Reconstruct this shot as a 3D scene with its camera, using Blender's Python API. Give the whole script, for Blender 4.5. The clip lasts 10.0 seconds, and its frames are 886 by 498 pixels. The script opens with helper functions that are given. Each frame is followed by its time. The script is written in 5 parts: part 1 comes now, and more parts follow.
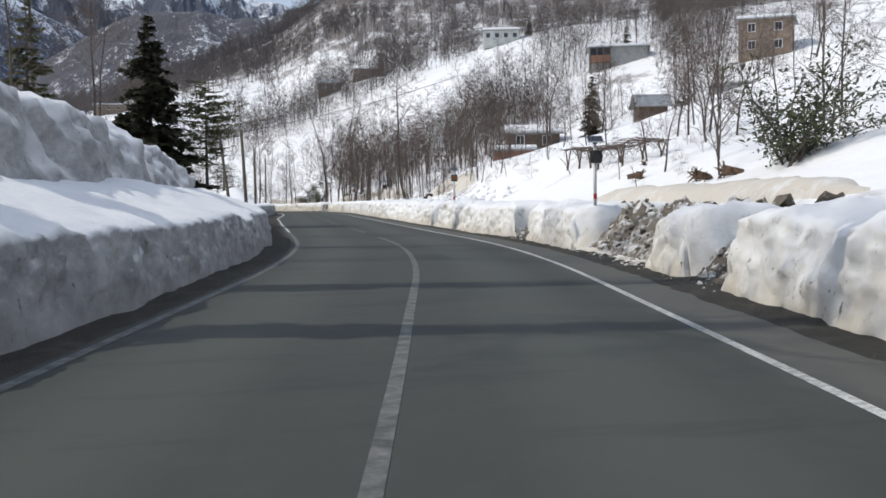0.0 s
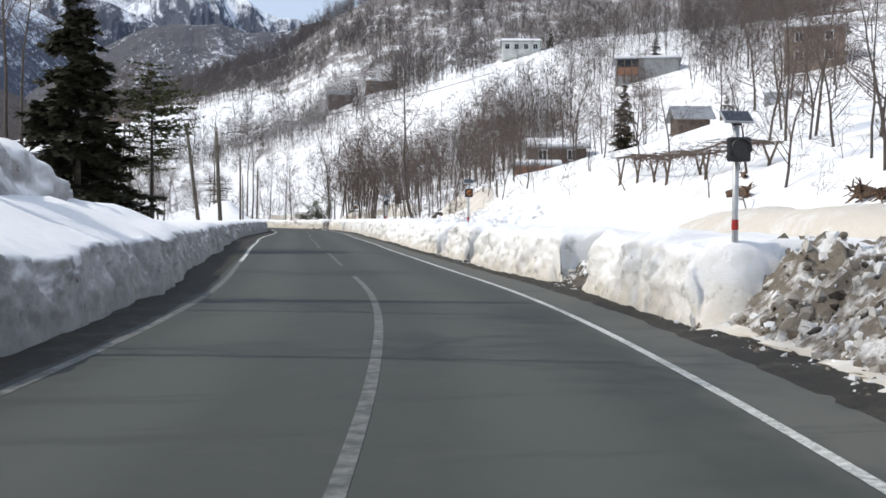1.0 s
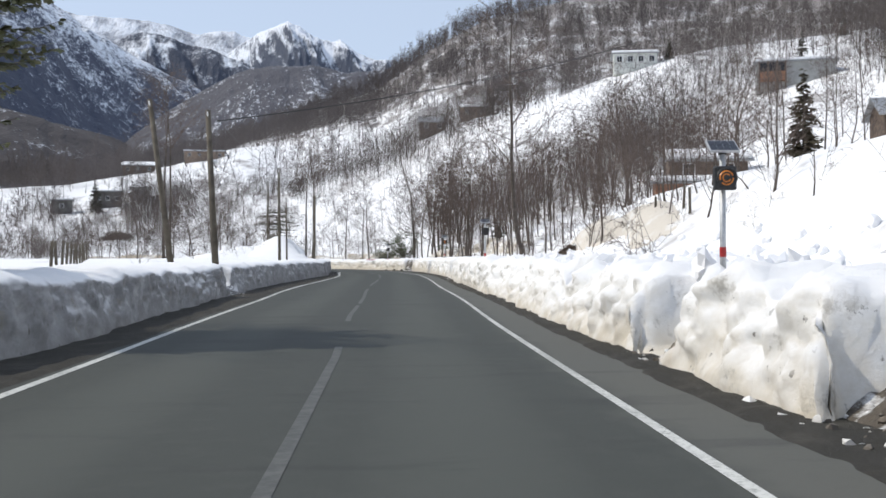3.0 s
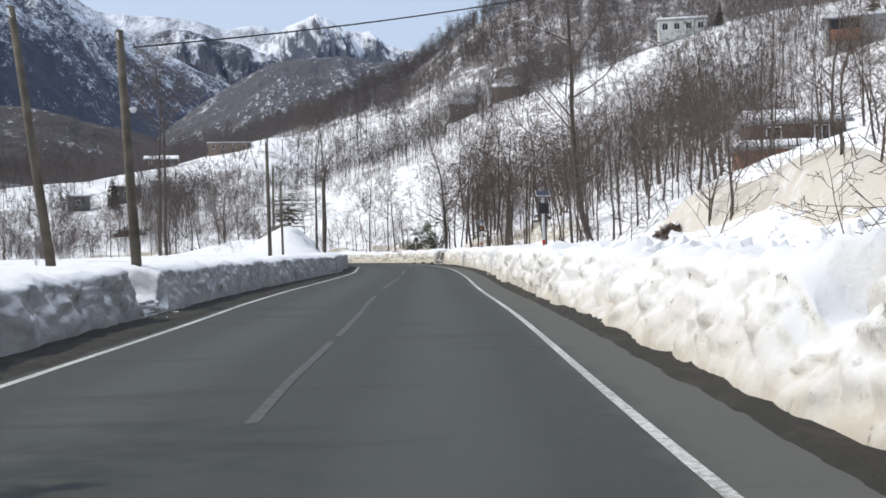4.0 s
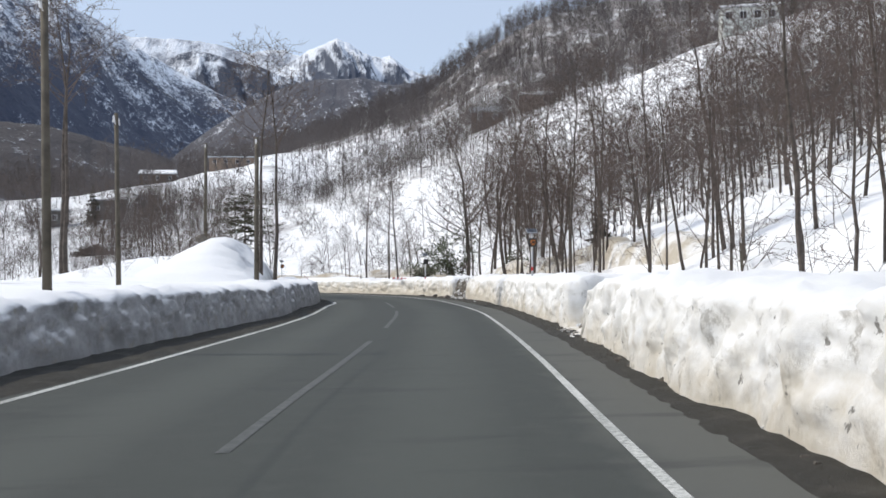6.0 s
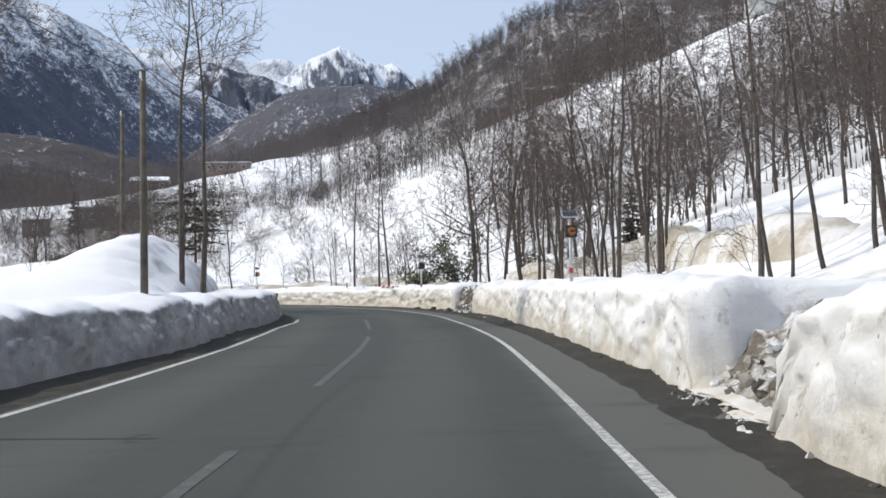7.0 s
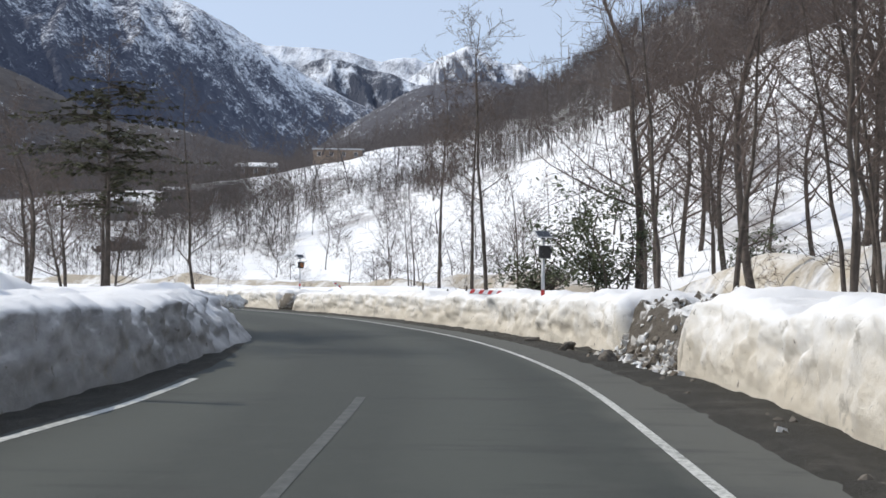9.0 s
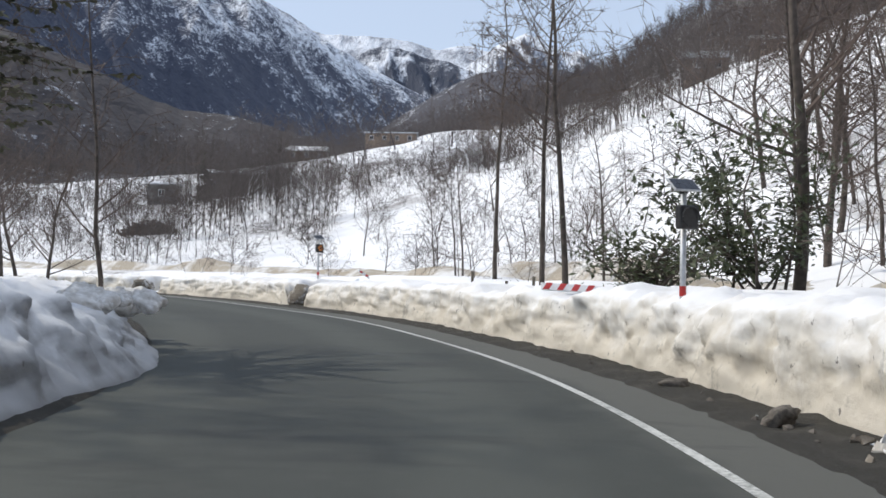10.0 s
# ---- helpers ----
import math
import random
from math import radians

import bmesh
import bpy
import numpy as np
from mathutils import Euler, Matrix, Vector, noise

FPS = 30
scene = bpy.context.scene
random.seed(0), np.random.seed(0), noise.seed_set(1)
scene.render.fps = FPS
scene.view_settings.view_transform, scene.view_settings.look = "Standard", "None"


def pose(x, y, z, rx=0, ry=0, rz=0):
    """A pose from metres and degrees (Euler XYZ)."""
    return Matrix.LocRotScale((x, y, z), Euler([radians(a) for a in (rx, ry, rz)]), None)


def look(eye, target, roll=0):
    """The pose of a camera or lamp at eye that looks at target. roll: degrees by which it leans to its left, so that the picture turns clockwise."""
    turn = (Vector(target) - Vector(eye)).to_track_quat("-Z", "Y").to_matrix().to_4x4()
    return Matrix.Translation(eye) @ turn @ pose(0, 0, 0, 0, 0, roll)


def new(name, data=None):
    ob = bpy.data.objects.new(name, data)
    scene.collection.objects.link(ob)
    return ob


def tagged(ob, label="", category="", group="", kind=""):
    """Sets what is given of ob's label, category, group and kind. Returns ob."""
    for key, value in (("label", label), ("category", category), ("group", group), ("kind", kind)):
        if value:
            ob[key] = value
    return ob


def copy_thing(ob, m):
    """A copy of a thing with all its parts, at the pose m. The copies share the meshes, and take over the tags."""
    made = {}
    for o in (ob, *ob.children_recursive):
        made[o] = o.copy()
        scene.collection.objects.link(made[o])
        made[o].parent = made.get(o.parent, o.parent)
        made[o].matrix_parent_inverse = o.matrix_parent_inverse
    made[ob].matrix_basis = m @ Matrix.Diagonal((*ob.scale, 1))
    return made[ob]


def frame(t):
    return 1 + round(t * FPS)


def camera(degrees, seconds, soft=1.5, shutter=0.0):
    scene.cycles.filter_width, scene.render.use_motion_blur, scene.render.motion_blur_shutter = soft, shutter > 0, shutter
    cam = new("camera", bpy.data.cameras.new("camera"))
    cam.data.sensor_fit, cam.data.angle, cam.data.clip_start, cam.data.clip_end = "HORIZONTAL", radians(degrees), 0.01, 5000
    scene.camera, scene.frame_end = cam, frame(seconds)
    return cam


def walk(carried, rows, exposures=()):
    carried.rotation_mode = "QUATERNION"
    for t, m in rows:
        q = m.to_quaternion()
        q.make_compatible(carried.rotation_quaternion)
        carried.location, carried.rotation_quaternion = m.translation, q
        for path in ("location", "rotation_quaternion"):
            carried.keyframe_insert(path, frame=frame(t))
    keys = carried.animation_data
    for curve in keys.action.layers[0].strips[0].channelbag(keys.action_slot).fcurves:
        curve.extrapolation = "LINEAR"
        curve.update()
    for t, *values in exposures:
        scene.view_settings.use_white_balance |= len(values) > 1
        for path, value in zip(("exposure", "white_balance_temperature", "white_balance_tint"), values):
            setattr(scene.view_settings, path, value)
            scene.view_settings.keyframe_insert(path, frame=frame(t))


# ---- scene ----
cam = camera(45.5, 10.0, soft=1.6)
# seconds, place, yaw to the left, pitch up, roll
PATH = [
    (0, 0.00, -0.00, 1.245, -12.98, -2.64, -0.74),
    (0.5, 1.51, 5.76, 1.280, -13.55, -1.35, -1.21),
    (1, 2.83, 11.69, 1.344, -12.28, -1.64, 0.43),
    (1.5, 4.10, 17.70, 1.266, -11.06, -1.24, -0.12),
    (2, 5.08, 23.63, 1.296, -10.54, 0.44, -1.20),
    (2.5, 5.96, 29.85, 1.314, -6.69, 0.19, 0.04),
    (2.7, 6.27, 32.41, 1.311, -7.32, 0.77, -0.16),
    (3.8, 7.85, 46.88, 1.256, -5.28, -1.13, -0.97),
    (4, 8.17, 49.56, 1.312, -5.17, -0.10, -1.60),
    (4.5, 8.83, 56.33, 1.311, -1.80, 0.77, -1.26),
    (5, 9.35, 62.95, 1.304, -2.77, 1.67, -1.73),
    (5.5, 9.93, 69.66, 1.308, -2.94, 1.39, -0.59),
    (5.7, 10.07, 72.35, 1.313, -4.26, 1.32, -0.78),
    (6.8, 11.40, 86.32, 1.315, -3.88, 1.63, -1.10),
    (7, 11.56, 88.85, 1.275, -3.95, 1.73, -1.56),
    (7.5, 11.97, 95.16, 1.262, -2.30, -0.11, -1.12),
    (8, 12.34, 101.42, 1.356, -2.54, 1.04, -0.13),
    (8.5, 12.53, 107.79, 1.335, -0.50, 2.22, -0.66),
    (9, 12.77, 114.04, 1.282, 2.71, 1.85, 0.42),
    (9.5, 12.62, 119.78, 1.254, 3.87, 1.73, 0.36),
    (10, 12.23, 125.12, 1.282, 5.77, 1.23, 0.83),
]


def aim(x, y, z, yaw, pitch, roll):
    a, b = radians(yaw), radians(pitch)
    return look((x, y, z), (x - math.sin(a) * math.cos(b), y + math.cos(a) * math.cos(b), z + math.sin(b)), roll)


walk(cam, [(row[0], aim(*row[1:])) for row in PATH], [(0.0, -0.4), (0.5, -0.17), (1.0, -0.12), (4.0, -0.18), (7.0, -0.14), (10.0, -0.16)])

# ---- sky and sun ----
SUN_AZ, SUN_EL = radians(-78), radians(46)  # azimuth from +y towards +x
world = bpy.data.worlds.new("sky")
scene.world = world
world.use_nodes = True
wn = world.node_tree
wn.nodes.clear()
sky = wn.nodes.new("ShaderNodeTexSky")
sky.sky_type = "NISHITA"
sky.sun_disc = False
sky.sun_elevation, sky.sun_rotation = SUN_EL, SUN_AZ
sky.altitude, sky.air_density, sky.dust_density = 600, 1.0, 2.0
bg = wn.nodes.new("ShaderNodeBackground")
bg.inputs["Strength"].default_value = 0.115
wo = wn.nodes.new("ShaderNodeOutputWorld")
veil = wn.nodes.new("ShaderNodeMix")  # a thin even veil of high cloud
veil.data_type = "RGBA"
veil.inputs[0].default_value = 0.5
veil.inputs[7].default_value = (8.4, 9.7, 12.0, 1)
wn.links.new(sky.outputs[0], veil.inputs[6])
wn.links.new(veil.outputs[2], bg.inputs[0])
wn.links.new(bg.outputs[0], wo.inputs[0])
sun = new("sun", bpy.data.lights.new("sun", "SUN"))
sun.data.energy, sun.data.angle, sun.data.color = 3.05, radians(0.6), (1.0, 0.94, 0.84)
sun.matrix_world = look((0, 0, 0), (-math.sin(SUN_AZ) * math.cos(SUN_EL), -math.cos(SUN_AZ) * math.cos(SUN_EL), -math.sin(SUN_EL)))


# ---- materials ----
class Mat:
    """A small builder for node materials in object space."""

    def __init__(self, name, rough=0.8, metal=0.0):
        self.m = bpy.data.materials.new(name)
        self.m.use_nodes = True
        self.t = self.m.node_tree
        self.b = self.t.nodes["Principled BSDF"]
        self.b.inputs["Roughness"].default_value = rough
        self.b.inputs["Metallic"].default_value = metal
        self.pos = self.t.nodes.new("ShaderNodeNewGeometry").outputs["Position"]

    def local(self):
        self.pos = self.t.nodes.new("ShaderNodeTexCoord").outputs["Object"]
        return self

    def noise(self, scale, detail=4, rough=0.55, stretch=None):
        src = self.pos
        if stretch:
            mp = self.t.nodes.new("ShaderNodeMapping")
            mp.inputs["Scale"].default_value = stretch
            self.t.links.new(self.pos, mp.inputs["Vector"])
            src = mp.outputs[0]
        n = self.t.nodes.new("ShaderNodeTexNoise")
        n.inputs["Scale"].default_value = scale
        n.inputs["Detail"].default_value = detail
        n.inputs["Roughness"].default_value = rough
        self.t.links.new(src, n.inputs["Vector"])
        return n.outputs["Fac"]

    def ramp(self, fac, *stops):
        r = self.t.nodes.new("ShaderNodeValToRGB")
        while len(r.color_ramp.elements) < len(stops):
            r.color_ramp.elements.new(0.5)
        for e, (p, c) in zip(r.color_ramp.elements, stops):
            e.position = p
            e.color = (*c, 1) if isinstance(c, tuple) else (c, c, c, 1)
        self.t.links.new(fac, r.inputs[0])
        return r.outputs[0]

    def mix(self, fac, a, b):
        n = self.t.nodes.new("ShaderNodeMix")
        n.data_type = "RGBA"
        for sock, v in ((n.inputs[0], fac), (n.inputs[6], a), (n.inputs[7], b)):
            if isinstance(v, (tuple, float, int)):
                sock.default_value = (*v, 1) if isinstance(v, tuple) else v
            else:
                self.t.links.new(v, sock)
        return n.outputs[2]

    def math(self, op, a, b=0.0, clamp=False):
        n = self.t.nodes.new("ShaderNodeMath")
        n.operation, n.use_clamp = op, clamp
        for sock, v in ((n.inputs[0], a), (n.inputs[1], b)):
            if isinstance(v, (float, int)):
                sock.default_value = v
            else:
                self.t.links.new(v, sock)
        return n.outputs[0]

    def part_of(self, axis):
        n = self.t.nodes.new("ShaderNodeSeparateXYZ")
        self.t.links.new(self.pos, n.inputs[0])
        return n.outputs[axis]

    def slope(self):
        n = self.t.nodes.new("ShaderNodeSeparateXYZ")
        self.t.links.new(self.t.nodes.new("ShaderNodeNewGeometry").outputs["Normal"], n.inputs[0])
        return n.outputs[2]

    def color(self, c):
        if isinstance(c, tuple):
            self.b.inputs["Base Color"].default_value = (*c, 1)
        else:
            self.t.links.new(c, self.b.inputs["Base Color"])
        return self

    def bump(self, fac, strength=0.4, dist=0.02):
        n = self.t.nodes.new("ShaderNodeBump")
        n.inputs["Strength"].default_value = strength
        n.inputs["Distance"].default_value = dist
        self.t.links.new(fac, n.inputs["Height"])
        self.t.links.new(n.outputs[0], self.b.inputs["Normal"])
        return self


def simple(name, a, b, scale=8.0, rough=0.8, metal=0.0, bump=0.0):
    m = Mat(name, rough, metal).local()
    f = m.noise(scale)
    m.color(m.ramp(f, (0.3, a), (0.7, b)))
    if bump:
        m.bump(f, bump, 0.01)
    return m.m


def snow_wall_material(name, stain, pale_a, pale_b, mud_a, mud_b):
    m = Mat(name, 0.75)
    big, fine = m.noise(0.55, 3), m.noise(9, 5, 0.65)
    streak = m.noise(1.6, 5, 0.65, (1.0, 1.0, 0.8))
    cut = m.ramp(m.slope(), (0.35, 1.0), (0.8, 0.0))  # the plough's cut shows old layers; the left bank's tone adds painted shade
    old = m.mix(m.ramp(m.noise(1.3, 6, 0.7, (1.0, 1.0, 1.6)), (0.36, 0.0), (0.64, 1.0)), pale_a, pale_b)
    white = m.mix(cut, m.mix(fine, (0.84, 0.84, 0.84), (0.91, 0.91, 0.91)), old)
    far = m.math("MULTIPLY", m.math("MULTIPLY", m.math("SUBTRACT", m.part_of(1), 104.0), 0.045, True), 0.34)  # the bend throws the spray higher
    low = m.math("SUBTRACT", m.math("ADD", far, 0.62), m.part_of(2))  # road spray reaches only so high
    low = m.math("ADD", m.math("MULTIPLY", low, 1.5), m.math("MULTIPLY", m.math("SUBTRACT", streak, 0.5), 2.4))
    dirt = m.math("MULTIPLY", m.math("MAXIMUM", low, 0.0, True), stain, True)
    c = m.mix(dirt, white, m.mix(big, mud_a, mud_b))
    spot = m.ramp(m.noise(2.2, 6, 0.72, (1.0, 1.0, 0.8)), (0.575, 0.0), (0.66, 1.0))
    c = m.mix(m.math("MULTIPLY", m.math("MULTIPLY", spot, cut), 0.6), c, (0.26, 0.235, 0.19))
    pit = m.math("MULTIPLY", m.ramp(m.noise(7.0, 4, 0.6, (1.0, 1.0, 0.7)), (0.66, 0.0), (0.71, 1.0)), cut)
    c = m.mix(m.math("MULTIPLY", pit, 0.8), c, (0.10, 0.088, 0.07))
    m.color(c)
    chunk = m.noise(3.4, 9, 0.76)
    m.bump(m.math("ADD", m.math("MULTIPLY", fine, 0.25), m.math("MULTIPLY", chunk, 1.6)), 0.5, 0.07)
    return m.m


SNOW_WALL = snow_wall_material("plough_cut_snow", 0.85, (0.76, 0.74, 0.69), (0.90, 0.895, 0.88), (0.50, 0.43, 0.32), (0.70, 0.64, 0.53))
# Left face: dirty snow, with its shade put into the darker greys.
SNOW_WALL_SHADED = snow_wall_material("shade_grey_plough_snow", 0.6, (0.19, 0.19, 0.192), (0.42, 0.42, 0.425), (0.15, 0.145, 0.138), (0.32, 0.315, 0.305))


def ground_material():
    m = Mat("snow_ground", 0.7)
    fine, mid = m.noise(3.0, 6, 0.6), m.noise(0.16, 5, 0.6)
    white = m.mix(fine, (0.84, 0.845, 0.85), (0.91, 0.91, 0.91))
    # dust blown over the ploughed strip
    dust = m.ramp(m.noise(0.5, 4), (0.52, 0.0), (0.72, 1.0))
    mid = m.noise(0.11, 6, 0.65, (1.0, 0.4, 0.4))  # gullies and strips of undergrowth run uphill
    up = m.math("MULTIPLY", m.math("SUBTRACT", m.part_of(2), 46.0), 0.007)
    up = m.math("MINIMUM", m.math("MAXIMUM", up, 0.0), 0.2)
    litter = m.ramp(m.math("ADD", m.math("ADD", mid, up), m.math("MULTIPLY", m.math("SUBTRACT", m.noise(0.9, 5, 0.7), 0.5), 0.3)), (0.56, 0.0), (0.69, 1.0))
    c = m.mix(m.math("MULTIPLY", litter, 0.8), white, (0.115, 0.085, 0.066))
    m.color(c)
    m.bump(m.math("ADD", fine, m.math("MULTIPLY", m.noise(0.8, 4), 3.0)), 0.5, 0.08)
    return m.m


def mountain_material(name, cover, wood_a, wood_b, level, reach, weight=0.3, speckle=1.1, runs=1.0, steep=0.0, relief=0.8):
    """Snow between bare woods and rock: more of it above a level, less on steep rock, streaked by single trees."""
    m = Mat(name, 0.9)
    big, mid = m.noise(0.006, 4, 0.6), m.noise(0.022, 5, 0.65, (1.0, 0.5, 0.5))
    trees = m.noise(0.16, 4, 0.7, (1.0, 0.3, 0.3))  # trunks and crowns seen as upright streaks
    gully = m.noise(0.02, 6, 0.7, (1.0, 0.3, 0.25))
    high = m.math("DIVIDE", m.math("SUBTRACT", m.part_of(2), level), reach)
    high = m.math("MULTIPLY", m.math("MINIMUM", m.math("MAXIMUM", high, -1.0), 1.0), weight)
    f = m.math("ADD", m.math("MULTIPLY", m.math("SUBTRACT", big, 0.5), 0.9), m.math("MULTIPLY", m.math("SUBTRACT", mid, 0.5), 0.8))
    f = m.math("ADD", f, m.math("MULTIPLY", m.math("SUBTRACT", gully, 0.5), runs))
    f = m.math("ADD", f, m.math("MULTIPLY", m.math("SUBTRACT", trees, 0.5), speckle))
    f = m.math("ADD", f, m.math("MULTIPLY", m.math("SUBTRACT", m.noise(0.5, 3, 0.7, (1.0, 0.35, 0.35)), 0.5), speckle * 0.8))
    f = m.math("ADD", m.math("ADD", f, high), cover)
    if steep:
        f = m.math("ADD", f, m.math("MULTIPLY", m.math("SUBTRACT", m.slope(), 0.72), steep))
    snow = m.ramp(f, (0.30, 0.0), (0.74, 1.0))
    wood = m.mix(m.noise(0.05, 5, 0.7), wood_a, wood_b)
    # this blue-white snow tone takes in some distance haze too
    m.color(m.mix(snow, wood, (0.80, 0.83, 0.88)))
    m.bump(m.math("ADD", mid, m.math("ADD", m.math("MULTIPLY", gully, 0.8), m.math("MULTIPLY", trees, 0.2))), relief, 22.0)
    return m.m


def asphalt_material():
    m = Mat("worn_asphalt", 0.85)
    grain, patch, mottle = m.noise(60, 3, 0.7), m.noise(0.35, 4, 0.6), m.noise(3.0, 5, 0.65)
    c = m.mix(grain, (0.029, 0.032, 0.027), (0.052, 0.057, 0.048))
    at = m.t.nodes.new("ShaderNodeAttribute")
    at.attribute_name = "across"  # metres from the right edge line
    lane = m.math("ADD", at.outputs["Fac"], m.math("MULTIPLY", m.math("SUBTRACT", patch, 0.5), 0.5))
    wheel = m.math("ABSOLUTE", m.math("SINE", m.math("MULTIPLY", lane, 1.05)))  # two lanes, polished between the wheels
    c = m.mix(m.math("MULTIPLY", m.ramp(wheel, (0.7, 0.0), (1.0, 1.0)), 0.42), c, (0.080, 0.086, 0.073))
    side = m.ramp(m.math("ADD", lane, m.math("MULTIPLY", m.noise(1.4, 4), 0.5)), (0.02, 0.0), (0.42, 1.0))  # dusty strip outside the edge line
    c = m.mix(m.math("MULTIPLY", side, 0.55), c, (0.125, 0.122, 0.105))
    worn = m.noise(0.5, 5, 0.65, (0.5, 2.2, 1.0))  # dark bands across the road, painted in for tree and wire shadows
    c = m.mix(m.math("MULTIPLY", m.ramp(worn, (0.56, 0.0), (0.66, 1.0)), 0.5), c, (0.024, 0.025, 0.023))
    c = m.mix(m.math("MULTIPLY", m.ramp(mottle, (0.5, 0.0), (0.75, 1.0)), 0.35), c, (0.07, 0.07, 0.061))
    m.color(c)
    m.bump(grain, 0.3, 0.01)
    return m.m


def paint_material():
    m = Mat("worn_road_paint", 0.6)
    wear = m.ramp(m.math("ADD", m.noise(14, 6, 0.75), m.math("MULTIPLY", m.math("SUBTRACT", m.noise(0.35, 3), 0.5), 0.45)), (0.42, 0.0), (0.62, 1.0))
    m.color(m.mix(wear, (0.60, 0.60, 0.56), (0.24, 0.245, 0.22)))
    return m.m


def dirt_material():
    m = Mat("wet_gritty_verge", 0.9)
    a, b, g = m.noise(22, 6, 0.75), m.noise(1.4, 5, 0.65), m.noise(70, 2)
    c = m.mix(a, (0.018, 0.016, 0.012), (0.075, 0.068, 0.052))
    c = m.mix(m.math("MULTIPLY", m.ramp(b, (0.5, 0.0), (0.68, 1.0)), 0.6), c, (0.11, 0.10, 0.08))
    c = m.mix(m.ramp(g, (0.68, 0.0), (0.74, 1.0)), c, (0.26, 0.245, 0.22))
    m.color(c)
    m.bump(m.math("ADD", a, g), 1.0, 0.05)
    return m.m


GROUND, ASPHALT, PAINT, VERGE = ground_material(), asphalt_material(), paint_material(), dirt_material()
# Distance haze is put into these bluish wood and rock tones; SPUR stays brown.
PLATEAU = mountain_material("hazy_plateau_snow", 0.56, (0.06, 0.07, 0.10), (0.12, 0.13, 0.17), 800.0, 100.0, 0.1, 0.6, 0.8)
PEAK = mountain_material("hazy_peak_snow_and_rock", 0.54, (0.045, 0.055, 0.085), (0.09, 0.105, 0.14), 690.0, 90.0, 0.22, 0.9, 2.2, 1.5)
DARK_RIDGE = mountain_material("hazy_dark_rock_ridge", 0.27, (0.030, 0.038, 0.060), (0.07, 0.08, 0.11), 480.0, 80.0, 0.14, 0.9, 2.2, 0.6)
MASSIF = mountain_material("hazy_massif_snow_and_woods", 0.36, (0.034, 0.042, 0.068), (0.075, 0.085, 0.122), 310.0, 120.0, 0.28, 1.5, 1.3)
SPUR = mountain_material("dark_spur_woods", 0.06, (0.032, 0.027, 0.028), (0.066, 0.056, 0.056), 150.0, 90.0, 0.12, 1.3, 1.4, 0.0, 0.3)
RIDGE = mountain_material("hazy_ridge_snow_and_woods", 0.23, (0.042, 0.044, 0.058), (0.095, 0.092, 0.105), 170.0, 90.0, 0.10, 1.5, 1.0, 0.0, 0.45)
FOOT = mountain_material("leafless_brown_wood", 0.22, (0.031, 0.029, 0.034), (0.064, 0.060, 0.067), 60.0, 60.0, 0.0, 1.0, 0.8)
BARK = simple("grey_brown_bark", (0.045, 0.036, 0.030), (0.12, 0.097, 0.08), 6, 0.9, bump=0.6)
BARK_FAR = simple("hillside_bark", (0.054, 0.045, 0.041), (0.115, 0.096, 0.087), 0.08, 0.9)
# Bark of the upper woods, its colour paled and greyed for distance haze.
BARK_PALE = simple("haze_greyed_bark", (0.072, 0.062, 0.060), (0.135, 0.117, 0.112), 0.05, 0.9)
TWIG = simple("brown_twigs", (0.066, 0.049, 0.041), (0.145, 0.110, 0.092), 1.5, 0.9)
CONIFER = simple("dark_needles", (0.020, 0.022, 0.012), (0.058, 0.054, 0.027), 2.5, 0.7)
PINE = simple("pine_needles", (0.055, 0.064, 0.026), (0.15, 0.15, 0.066), 2.5, 0.7)
DARK_PINE = simple("dark_pine_needles", (0.030, 0.032, 0.016), (0.085, 0.082, 0.040), 2.5, 0.75)
BROWN_GREEN = simple("brownish_needles", (0.045, 0.038, 0.022), (0.11, 0.09, 0.05), 2.5, 0.8)
LEAF = simple("evergreen_leaves", (0.030, 0.046, 0.018), (0.095, 0.105, 0.045), 5, 0.45)
POLE_WOOD = simple("weathered_pole_wood", (0.06, 0.05, 0.038), (0.14, 0.12, 0.09), 3, 0.9, bump=0.3)
STEEL = simple("galvanised_steel", (0.42, 0.43, 0.44), (0.55, 0.56, 0.57), 20, 0.5, 0.4)
BLACK = simple("black_housing", (0.012, 0.012, 0.013), (0.025, 0.025, 0.026), 20, 0.5)
RED = simple("red_reflective_band", (0.38, 0.02, 0.02), (0.48, 0.035, 0.03), 20, 0.5)
WHITE = simple("white_sheet", (0.60, 0.60, 0.60), (0.75, 0.75, 0.75), 8, 0.5)
PANEL = simple("solar_cells", (0.022, 0.026, 0.036), (0.045, 0.05, 0.065), 12, 0.35)
AMBER = simple("amber_lens", (0.55, 0.16, 0.02), (0.75, 0.26, 0.03), 30, 0.35)
BRICK = simple("bare_brick", (0.19, 0.135, 0.10), (0.31, 0.24, 0.185), 2, 0.9)
GREY_OLD = simple("weathered_grey_boards", (0.07, 0.066, 0.06), (0.17, 0.16, 0.15), 0.9, 0.9)
GREY_WALL_PLAIN = simple("pale_grey_stucco", (0.30, 0.30, 0.29), (0.42, 0.42, 0.40), 0.7, 0.9)
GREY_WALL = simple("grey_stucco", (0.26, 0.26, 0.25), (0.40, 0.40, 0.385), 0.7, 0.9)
PLASTER = simple("pale_plaster", (0.50, 0.52, 0.48), (0.68, 0.68, 0.64), 0.6, 0.9)
WOOD = simple("old_dark_boards", (0.07, 0.05, 0.038), (0.17, 0.125, 0.095), 2.5, 0.9)
